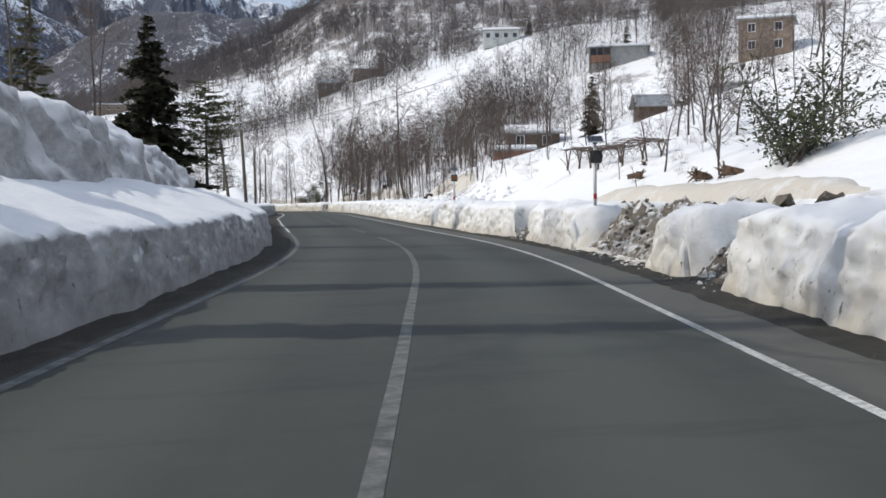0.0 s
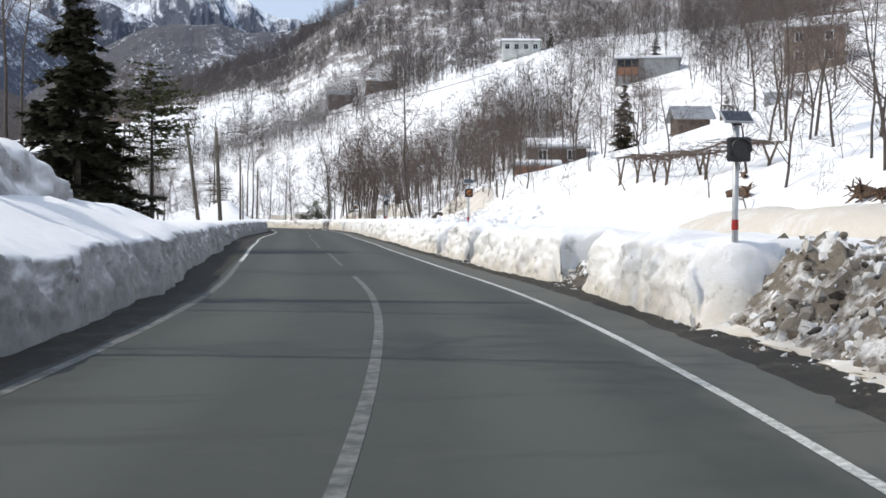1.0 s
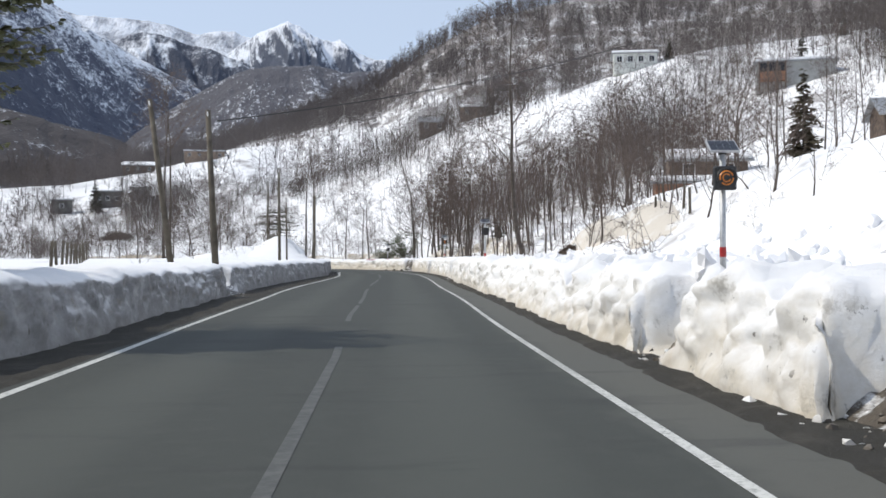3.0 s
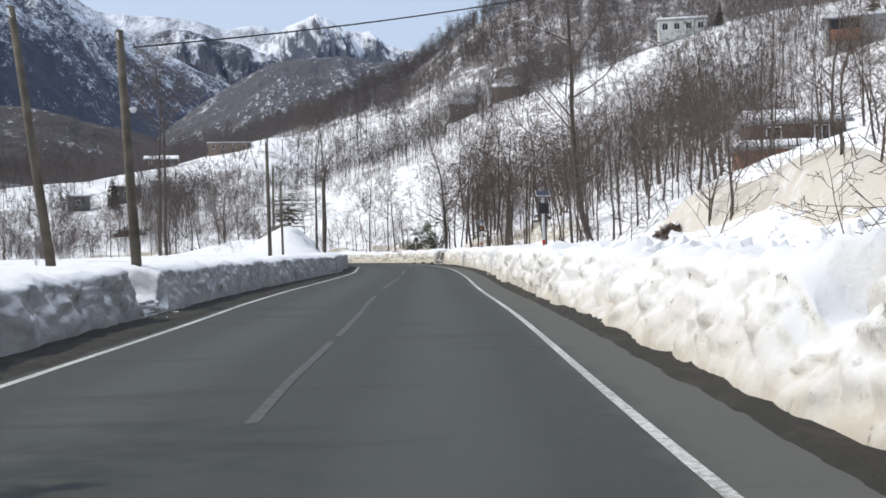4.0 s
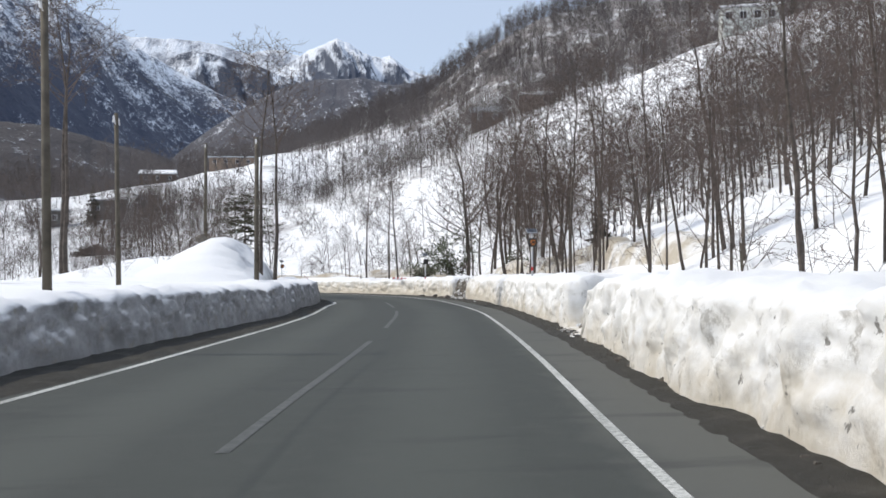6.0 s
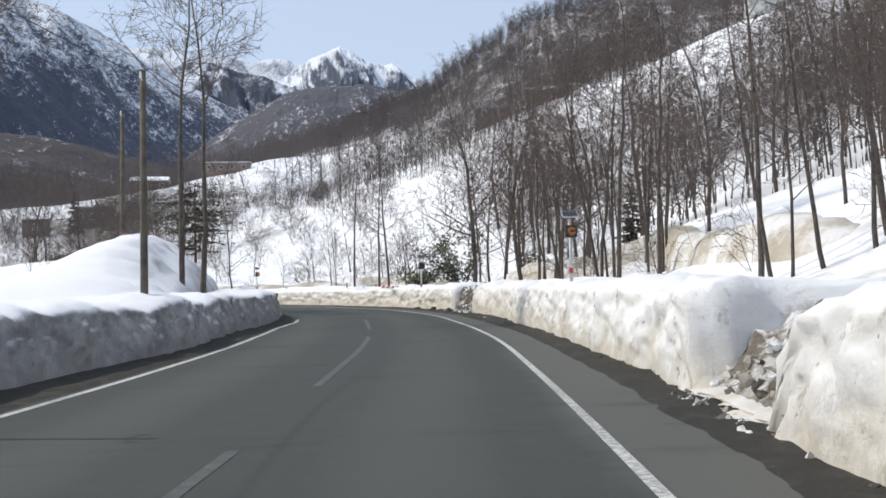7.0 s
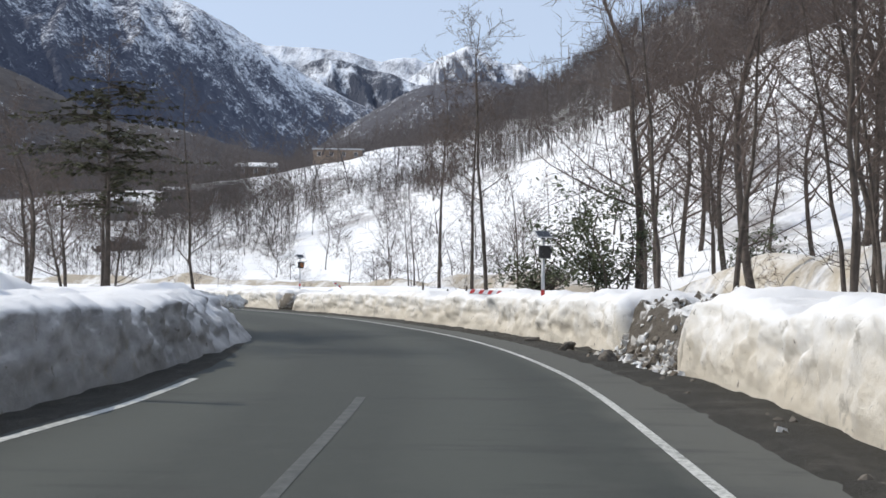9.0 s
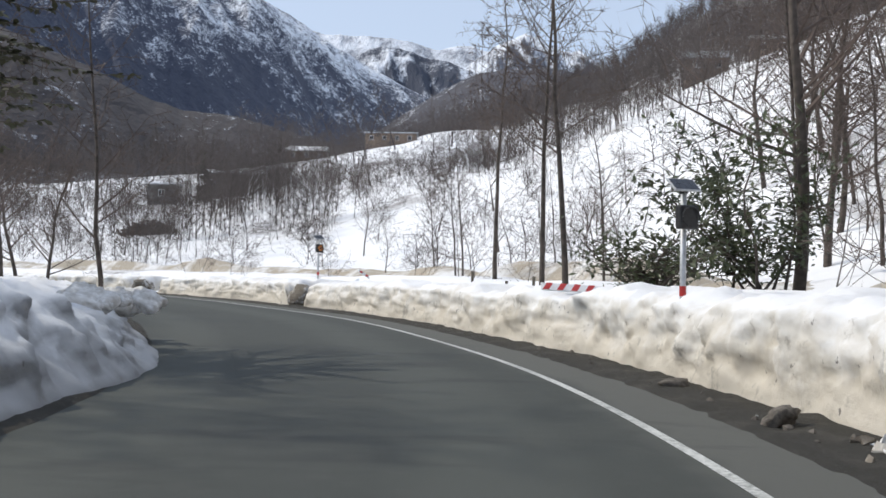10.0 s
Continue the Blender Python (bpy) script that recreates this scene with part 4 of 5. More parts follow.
def leafy_bush(label, h, width, seed, count=2600, leaf=0.16):
    """Crooked stems with many separate pointed leaves in clumps."""
    rng = random.Random(seed)
    root = new("evergreen_bush")
    stems, tips = [], []
    for s in range(9):
        a = rng.random() * 6.283
        p, d = Vector((rng.gauss(0, 0.25), rng.gauss(0, 0.25), -0.3)), Vector((math.cos(a) * 0.55, math.sin(a) * 0.55, 1)).normalized()
        length, r = h * rng.uniform(0.65, 1.0), 0.05
        for k in range(7):
            d = (d + Vector((rng.gauss(0, 0.2), rng.gauss(0, 0.2), 0.05)) + Vector((math.cos(a), math.sin(a), 0)) * 0.10 * width / h).normalized()
            q = p + d * length / 7
            stems.append((p, q, r, r * 0.82, 1))
            r *= 0.82
            p = q
            if k >= 1:
                for _ in range(4):
                    b = rng.random() * 6.283
                    e = p + Vector((math.cos(b), math.sin(b), rng.uniform(-0.1, 0.7))) * rng.uniform(0.2, 0.24 * width)
                    stems.append((p, e, r * 0.5, 0.006, 2))
                    tips += [e, p.lerp(e, 0.6)]
    v, f = tubes(stems)
    mesh_from("stem", v, f, BARK, root)
    verts, faces = [], []
    for _ in range(count):
        q = rng.choice(tips) + Vector((rng.gauss(0, 0.16), rng.gauss(0, 0.16), rng.gauss(0, 0.14)))
        d = Vector((rng.gauss(0, 1), rng.gauss(0, 1), rng.gauss(0.1, 0.6))).normalized()
        u = d.cross(Vector((rng.gauss(0, 0.5), rng.gauss(0, 0.5), 1))).normalized()
        ln = leaf * rng.uniform(0.7, 1.3)
        up = u.cross(d) * ln * 0.08
        b = len(verts)
        verts += [q, q + d * ln * 0.5 + u * ln * 0.2 + up, q + d * ln, q + d * ln * 0.5 - u * ln * 0.2 + up]
        faces += [(b, b + 1, b + 2), (b, b + 2, b + 3)]
    mesh_from("leaves", verts, faces, LEAF, root)
    return tagged(root, label, "bush")


def put(ob, x, y, turn=0.0, scale=1.0, sink=0.1):
    ob.matrix_basis = pose(x, y, ground_z(x, y) - sink, 0, 0, turn)
    ob.scale = (scale,) * 3
    return ob


put(conifer("spruce", "tall dark green spruce with drooping boughs in snow", 9.3, 3.1, 4, CONIFER, 0.02, 38), -2.2, 53.8)
put(conifer("pine", "green pine with bare lower trunk behind the snow bank", 6.4, 2.2, 9, PINE, 0.36, 20, 0.08, True, 0.62, 0.42), 0.45, 55.2)
put(conifer("pine", "loose evergreen above the snowy embankment", 6.6, 2.0, 15, PINE, 0.2, 18, 0.15, False, 0.9, 0.6), -5.3, 36.5)
shade_tree = conifer("spruce", "tall slender dark spruce beside the road, shading it", 17.0, 1.05, 15, CONIFER, 0.08, 34, 0.25, False, 0.7)
for tree_x, tree_y in ((-10.0, 12.5), (-10.2, 17.9), (-10.5, 31.9)):
    c = copy_thing(shade_tree, pose(tree_x, tree_y, ground_z(tree_x, tree_y) - 0.2, 0, 0, tree_y * 40))
drop(shade_tree)
put(conifer("pine", "sparse dark green pine behind the rocky snow mound", 5.6, 2.9, 31, DARK_PINE, 0.42, 16, 0.16, True, 0.58, 0.33), 3.3, 139.6)
put(leafy_bush("broad-leaved evergreen bush on the sunny bank", 4.6, 3.2, 5, 2700, 0.2), 16.4, 146.6)
put(leafy_bush("dark evergreen bush under bare trees", 2.4, 2.2, 6, 1500, 0.16), 20.3, 144.5)
put(leafy_bush("broad-leaved evergreen bush on the roadside bank", 3.6, 3.2, 7, 2700, 0.18), 14.7, 24.2)
put(leafy_bush("low spreading evergreen bush behind the bank", 2.3, 3.6, 8, 1100, 0.18), 14.3, 145.8)


def near_trees():
    kinds = [bare_tree(11, 9.0, "slender leafless tree standing in snow", boughs=18, spread=0.24, bare=0.3, trunk_r=0.008),
             bare_tree(12, 8.0, "leafless tree with many fine brown twigs", boughs=20, spread=0.32, bare=0.22, trunk_r=0.009),
             bare_tree(13, 10.0, "tall straight leafless alder with a bare lower trunk", boughs=26, spread=0.17, bare=0.42, trunk_r=0.0085, lean=0.02, pull=0.3),
             bare_tree(14, 6.0, "small crooked leafless tree in snow", boughs=14, spread=0.5, bare=0.2, trunk_r=0.012, lean=0.15),
             bare_tree(15, 2.4, "low leafless shrub poking out of snow", boughs=12, spread=0.6, bare=0.05, trunk_r=0.008, lean=0.25, twigs=3, name="leafless_shrub")]
    kinds.append(bare_tree(16, 10.0, "broad leafless tree with a dense brown crown", boughs=26, spread=0.42, bare=0.25, trunk_r=0.012, lean=0.08, twigs=7))
    kinds.append(bare_tree(17, 10.0, "tall bare trunk with a fan of twigs at its top", boughs=20, spread=0.34, bare=0.62, trunk_r=0.0095, lean=0.01, pull=0.8, joints=(6, 4, 1, 1)))
    rng = random.Random(3)

    def at(kind, x, y, scale=1.0, lean=0.0):
        c = copy_thing(kinds[kind], pose(x, y, ground_z(x, y) - 0.1, lean, 0, rng.uniform(0, 360)))
        c.scale = (scale,) * 3
        return c

    big = bare_tree(21, 13.0, "big leafless tree with a curved trunk base", boughs=22, spread=0.3, bare=0.25, trunk_r=0.0095, joints=(14, 5, 2, 1),
                    start=(-0.86, -0.05, 0.51), pull=1.0, least=0.012)
    big.matrix_basis = pose(17.25, 86.6, ground_z(17.25, 86.6) + 0.1)
    # trees that stand alone
    for kind, x, y, s in ((6, 6.15, 119.5, 1.0), (6, 6.75, 120.0, 1.04), (6, -7.5, 140.2, 1.7), (6, -6.5, 137.6, 1.7),  (5, 0.4, 141.5, 0.5), (2, 10.5, 159.0, 0.95), (2, 12.1, 150.4, 0.9), (2, 12.7, 147.0, 0.95),
                          (3, 19.0, 47.5, 0.55), (3, 15.9, 30.4, 0.7), (3, 15.5, 33.5, 0.55), (3, 18.4, 36.1, 0.6), (3, 19.3, 35.5, 0.65), (3, 16.4, 36.9, 0.5), (3, 14.9, 28.4, 0.5), (0, 16.8, 32.2, 0.5), (0, 20.0, 31.0, 0.7), (1, 22.5, 30.0, 0.8), (0, 24.0, 36.0, 0.8), (3, 18.0, 27.5, 0.6), (1, 26, 44, 0.7),
                          (5, 18.8, 138.4, 1.0), (5, 20.4, 136.2, 1.05), (5, 22.4, 142.5, 1.1), (5, 24.5, 138.0, 1.15), (5, 20.2, 147.5, 0.9), (0, 16.4, 137.5, 0.9),
                          (1, 17.2, 134.0, 0.9), (1, -5.0, 23.8, 0.9), (0, -4.6, 29.6, 0.8), (0, 2.5, 141.5, 0.8), (0, 4.6, 142.5, 0.75)):
        at(kind, x, y, s)
    # the alders beside the bend
    for kind, x, y, s in ((5, 17.3, 147.6, 1.25), (5, 20.3, 157.0, 1.1), (5, 22.3, 163.5, 1.1), (5, 18.9, 153.5, 0.85), (5, 24.5, 172.0, 1.2), (1, 20.6, 151.8, 1.0), (5, 26.0, 180.0, 1.2),
                          (5, 22.5, 177.0, 1.1), (0, 17.9, 150.0, 1.0)):
        at(kind, x, y, s)
    for _ in range(10):
        p = beside(along(rng.uniform(60, 84)), rng.uniform(5, 9))
        at(3, p.x, p.y, rng.uniform(0.3, 0.5), rng.uniform(-15, 15))
    # the brown wood on and behind the second heap
    for x, y, k in ((2.6, 131.0, 0.42), (0.6, 136.5, 0.5), (-2.0, 139.5, 0.58), (-1.6, 146.0, 0.6), (-3.5, 150.0, 0.66), (-6.0, 147.0, 0.62), (-8.0, 152.0, 0.7), (-4.5, 156.0, 0.66), (-9.5, 158.0, 0.7), (-0.8, 151.5, 0.5), (-11.5, 149.0, 0.7), (-7.0, 162.0, 0.7)):
        at(5, x, y, k, rng.uniform(-8, 8))
    for x, y, k in ((3.4, 123.6, 0.7), (4.2, 126.0, 0.6), (4.4, 129.0, 0.55), (2.4, 122.4, 0.6)):
        at(4, x, y, k, rng.uniform(-20, 20))
    # tall trees on the left, whose shadows lie over the road
    for y, x, s in ((11.3, -6.0, 1.5), (11.9, -7.4, 1.6), (17.6, -6.6, 1.45), (24.2, -6.4, 1.4), (29.4, -6.8, 1.45), (40.0, -5.6, 1.2), (54.6, -4.8, 1.2),
                    (58.4, -5.0, 1.1)):
        at(6, x, y, s)
    # gardens above the open slope
    for _ in range(22):
        far, turn = rng.uniform(34, 85), radians(rng.uniform(27.5, 36))
        at(rng.choice((1, 5, 3, 0)), 2.8 + far * math.sin(turn), 11.7 + far * math.cos(turn), rng.uniform(0.5, 0.85), rng.uniform(-6, 6))
    for _ in range(9):
        at(rng.choice((0, 1, 5)), rng.uniform(62, 84), rng.uniform(124, 141), rng.uniform(0.7, 1.0), rng.uniform(-6, 6))
    # the wood right of the road, past the open slope
    n = 0
    while n < 60:
        y = rng.uniform(88, 152)
        off = 4.4 + 30 * rng.random() ** 1.5
        p = beside(along(y), off)
        if p.y > 165 or (p.y < 96 and off < 7) or (p.y > 134 and off < 13):
            continue
        at(rng.choice((0, 0, 1, 2, 1)), p.x, p.y, rng.uniform(0.55, 1.05), rng.uniform(-6, 6))
        n += 1
    for _ in range(14):
        at(rng.choice((5, 5, 1)), rng.uniform(20, 40), rng.uniform(128, 172), rng.uniform(0.7, 1.1), rng.uniform(-5, 5))
    # the dense row just behind the bank, in clumps of stems
    for _ in range(12):
        y, off = rng.uniform(90, 133), rng.uniform(4.6, 7.0)
        for _ in range(rng.randint(2, 4)):
            p = beside(along(y + rng.gauss(0, 0.7)), off + rng.gauss(0, 0.5))
            at(rng.choice((0, 0, 2)), p.x, p.y, rng.uniform(0.6, 0.95), rng.uniform(-8, 8))
    # behind the bend
    for _ in range(20):
        y = rng.uniform(150, 178)
        p = beside(along(y), rng.uniform(7, 30))
        at(rng.choice((0, 1, 3)), p.x, p.y, rng.uniform(0.4, 0.7), rng.uniform(-5, 5))
    for x, y, s in ((30.5, 104.5, 0.8), (36.2, 106.0, 0.9), (29.4, 112.0, 0.9), (38.5, 112.5, 1.0), (33.8, 103.5, 0.6)):
        at(5 if s > 0.85 else 1, x, y, s)
    for _ in range(26):
        p = beside(along(rng.uniform(52, 84)), rng.uniform(4.8, 12.0))
        at(rng.choice((4, 4, 3)), p.x, p.y, rng.uniform(0.25, 0.6), rng.uniform(-15, 15))
    for kind, x, y, k in ((3, 16.9, 73.0, 0.62), (4, 15.3, 64.1, 0.8), (4, 14.7, 60.5, 0.9), (3, 18.5, 66.0, 0.5), (4, 17.5, 70.5, 0.8), (4, 16.2, 40.5, 0.5), (3, 17.6, 52.0, 0.4)):
        at(kind, x, y, k)
    # shrubs along the banks
    for _ in range(60):
        y = rng.uniform(70, 178)
        p = beside(along(y), rng.uniform(4.6, 9.0))
        at(4, p.x, p.y, rng.uniform(0.5, 1.1))
    for _ in range(8):
        y = rng.uniform(24, 60)
        p = beside(along(y), rng.uniform(6.0, 10.0))
        at(4, p.x, p.y, rng.uniform(0.3, 0.7))
    for _ in range(46):
        y = rng.uniform(62, 150)
        p = beside(along(y), -ROAD_W - rng.uniform(6, 26))
        at(4, p.x, p.y, rng.uniform(0.3, 0.7))
    # left of the road
    for _ in range(22):
        y = rng.uniform(136, 175)
        p = beside(along(y), -ROAD_W - rng.uniform(9, 26))
        at(rng.choice((0, 1, 3)), p.x, p.y, rng.uniform(0.4, 0.7))
    for _ in range(10):
        y = rng.uniform(55, 72)
        p = beside(along(y), -ROAD_W - rng.uniform(6, 22))
        at(rng.choice((0, 1, 3)), p.x, p.y, rng.uniform(0.4, 0.7))
    for k in kinds:
        drop(k)


near_trees()


# ---- far woods ----
def woods(name, label, template, spots, seed, material):
    """Many trees joined into one mesh: far too many to count."""
    rng = np.random.RandomState(seed)
    tv, tf = np.array([tuple(v) for v in template[0]]), np.array(template[1])
    verts, faces = [], []
    for n, (x, y, z, s) in enumerate(spots):
        a = rng.rand() * 6.283
        c, t = math.cos(a), math.sin(a)
        p = tv * [s, s, s * rng.uniform(0.85, 1.2)]
        verts.append(np.stack([p[:, 0] * c - p[:, 1] * t + x, p[:, 0] * t + p[:, 1] * c + y, p[:, 2] + z], 1))
        faces.append(tf + n * len(tv))
    v, f = np.concatenate(verts), np.concatenate(faces)
    ob = mesh_from(name, v, f, material)
    return tagged(ob, label, "trees", kind="stuff")


def far_woods():
    rng = np.random.RandomState(8)

    def scatter(count, lo, hi, b0, b1, keep):
        out = []
        while len(out) < count:
            r = np.sqrt(rng.uniform(lo**2, hi**2, 4000))
            b = np.radians(rng.uniform(b0, b1, 4000))
            x, y = VX + r * np.sin(b), VY + r * np.cos(b)
            s, idx = off_road(x, y)
            z, _, _ = height(x, y)
            ok = keep(x, y, z, s) & ((s > 9) | (s < -ROAD_W - 14))
            ok &= ~((x > -12) & (x < 42) & (y > 152) & (y < 212) & (rng.rand(len(x)) < 0.88))  # the open snow slope above the bend
            for hx, hy in ((63, 216), (68.5, 165), (46.5, 294), (34.5, 281), (69, 120), (-47, 300), (-38, 392), (33.4, 110)):  # yards before the houses
                ux, uy = np.array((8.0 - hx, 35.0 - hy)) / math.hypot(8.0 - hx, 35.0 - hy)
                fwd, off = (x - hx) * ux + (y - hy) * uy, np.abs((x - hx) * uy - (y - hy) * ux)
                ok &= ~((fwd > -5) & (fwd < (80 if hx < 0 else 30 if hy < 250 else 9)) & (off < 6.5))
            for k in np.nonzero(ok)[0]:
                out.append((x[k], y[k], z[k] - 0.2, rng.uniform(0.65, 1.15)))
        return out[:count]

    def patchy(cut, size, seed, up=0.0, loose=0.3):
        return lambda x, y, z, s: (fractal(x, y, size, seed, 3) + up * z + loose * rng.rand(len(x)) > cut) & (s > 0)

    for v in range(3):
        tree = far_tree(40 + v, 8.0, 0.011, spread=0.34, bare=0.22, boughs=26, twigs=8, trunk_r=0.011, joints=(5, 2, 1, 1))
        spots = scatter(370, 62, 250, -14, 40, patchy(0.14, 40, 60, 0.0, 0.2))
        spots = [q for q in spots if not (q[1] < 84 and q[0] < 34)]
        woods("hillside_wood", "leafless brown trees scattered over the snowy hillside", tree, spots, v, BARK_FAR)
    for v in range(3):
        tree = far_tree(50 + v, 11.5, 0.032, spread=0.3, bare=0.26, boughs=24, twigs=7, trunk_r=0.014, joints=(3, 2, 1, 1))
        spots = scatter(1120, 205, 640, -16, 34, patchy(0.52, 80, 70 + v, 0.008, 0.7))
        dist = lambda q: math.hypot(q[0] - VX, q[1] - VY)  # noqa: E731
        turn = lambda q: math.degrees(math.atan2(q[0] - VX, q[1] - VY))  # noqa: E731
        spots = [q for n, q in enumerate(spots) if not (235 < dist(q) < 380 and -10 < turn(q) < 8 and n % 6)]  # the snow field below the forest
        woods("far_wood", "dense leafless brown woods on the upper slopes", tree, spots, 10 + v, BARK_PALE)
    tree = far_tree(53, 10.5, 0.04, spread=0.34, bare=0.22, boughs=24, twigs=7, trunk_r=0.014, joints=(3, 2, 1, 1))
    spots = scatter(1150, 400, 600, -14, 22, lambda x, y, z, s: fractal(x, y, 60, 95, 3) > -0.35)
    woods("crest_wood", "grey dense leafless forest along the ridge", tree, spots, 17, BARK_PALE)
    tree = far_tree(63, 9.0, 0.012, spread=0.36, bare=0.2, boughs=28, twigs=9, trunk_r=0.011, joints=(6, 2, 1, 1))
    spots = [q for q in scatter(170, 75, 150, 4, 26, lambda x, y, z, s: (s > 14) & (s < 46) & (y > 132) & (fractal(x, y, 30, 91, 2) > -0.25)) if q[1] > 128]
    woods("slope_wood", "leafless brown trees crowding the slope above the bend", tree, spots, 31, BARK_FAR)
    tree = far_tree(57, 8.0, 0.03, spread=0.32, bare=0.25, boughs=22, twigs=6, trunk_r=0.012, joints=(4, 2, 1, 1))
    spots = scatter(380, 150, 420, -34, -15.5, lambda x, y, z, s: (fractal(x, y, 60, 77, 3) > -0.05))
    woods("valley_wood", "leafless brown trees in the valley", tree, spots, 20, BARK_FAR)
    spots = [(x, y, max(z, -7.0), k * 1.2) for x, y, z, k in scatter(900, 285, 345, -60, -13.5, lambda x, y, z, s: fractal(x, y, 50, 78, 3) > -0.6)]
    woods("foot_wood", "dense leafless brown woods at the mountain's foot", tree, spots, 21, BARK_FAR)


def brushwood():
    rng = np.random.RandomState(12)
    for v in range(2):
        bush = far_tree(80 + v, 2.6, 0.010, spread=0.75, bare=0.04, boughs=26, twigs=7, trunk_r=0.010, joints=(3, 2, 1, 1), lean=0.2)
        r, b = np.sqrt(rng.uniform(58**2, 250**2, 3000)), np.radians(rng.uniform(-34, 3, 3000))
        x, y = VX + r * np.sin(b), VY + r * np.cos(b)
        s, _ = off_road(x, y)
        z, _, _ = height(x, y)
        ok = ((s > 11) | (s < -ROAD_W - 11)) & (fractal(x, y, 34, 85 + v, 3) + 0.25 * rng.rand(3000) > 0.12)
        spots = [(x[k], y[k], z[k] - 0.1, rng.uniform(0.6, 1.5)) for k in np.nonzero(ok)[0][:330]]
        woods("brushwood", "low leafless brown brushwood on the valley's snow", bush, spots, 40 + v, BARK_FAR)


far_woods()
brushwood()


# ---- houses ----
def house(name, label, x, y, z, w, d, h, turn, wall, roof_pitch=0.35, snow=True, storeys=1, windows=3, flat=False, deck=False):
    root = new(name)
    root.matrix_basis = pose(x, y, z, 0, 0, turn)
    bm = bmesh.new()
    box(bm, (w, d, h + 1.4), (0, 0, h / 2 - 0.7))
    if not flat:
        rise = roof_pitch * d / 2
        for s in (-1, 1):
            q = [bm.verts.new(c) for c in ((s * w / 2, -d / 2, h), (s * w / 2, d / 2, h), (s * w / 2, 0, h + rise))]
            bm.faces.new(q)
    part("wall", bm, wall, root)
    over, th = 0.45, 0.14
    bm = bmesh.new()
    if flat:
        box(bm, (w + 2 * over, d + 2 * over, th), (0, 0, h + th / 2))
    else:
        ln = math.hypot(d / 2 + over, roof_pitch * (d / 2 + over))
        for s in (-1, 1):
            t = Matrix.Rotation(-s * math.atan(roof_pitch), 4, "X")
            box(bm, (w + 2 * over, ln, th), (0, s * (d / 2 + over) / 2, h + roof_pitch * (d / 2 - over) / 2 + th / 2), t)
    roof = part("roof", bm, TIN, root, "grey sheet metal roof")
    if snow:
        bm = bmesh.new()
        if flat:
            box(bm, (w + over, d + over, 0.4), (0, 0, h + th + 0.2), bevel=0.12)
        else:
            for s in (-1, 1):
                t = Matrix.Rotation(-s * math.atan(roof_pitch), 4, "X")
                box(bm, (w + over, ln * 0.96, 0.3), (0, s * (d / 2 + over) / 2, h + roof_pitch * (d / 2 - over) / 2 + th + 0.17), t, 0.1)
        part("roof_snow", bm, ROOF_SNOW, roof, "thick snow on the roof")
    for st in range(storeys):
        zz = h / storeys * (st + 0.55)
        for k in range(windows):
            xx = (k + 0.5) / windows * w - w / 2
            bm = bmesh.new()
            for dx, dz, sx, sz in ((0, 0.52, 0.98, 0.08), (0, -0.52, 0.98, 0.08), (-0.45, 0, 0.08, 1.1), (0.45, 0, 0.08, 1.1), (0, 0, 0.05, 1.0)):
                box(bm, (sx, 0.10, sz), (xx + dx, -d / 2 - 0.03, zz + dz))
            win = part("window", bm, WHITE, root)
            bm = bmesh.new()
            box(bm, (0.86, 0.03, 0.98), (xx, -d / 2 - 0.01, zz))
            part("pane", bm, DARK, win)
    return tagged(root, label, "house", "hillside houses")


def porch(root, w, d, h):
    """A boarded wooden porch on posts at one end of the front."""
    bm = bmesh.new()
    box(bm, (3.4, 0.12, 1.0), (-w / 2 + 1.9, -d / 2 - 1.2, 0.75), bevel=0.02)
    box(bm, (3.4, 1.3, 0.12), (-w / 2 + 1.9, -d / 2 - 0.62, 0.2))
    part("porch_rail", bm, ORANGE, root, "orange-brown boarded porch rail")
    for k in range(4):
        bm = bmesh.new()
        box(bm, (0.16, 0.16, h + 1.2), (-w / 2 + 0.3 + k * 1.07, -d / 2 - 1.2, h / 2 - 0.6))
        part("porch_post", bm, WOOD, root)
    # A flat dark sheet on the solid wall stands for the porch's shade.
    bm = bmesh.new()
    box(bm, (3.3, 0.06, h - 1.1), (-w / 2 + 1.9, -d / 2 - 0.04, h / 2 + 0.55))
    part("porch_opening", bm, DARK, root, "flat dark panel for the shade inside the porch")


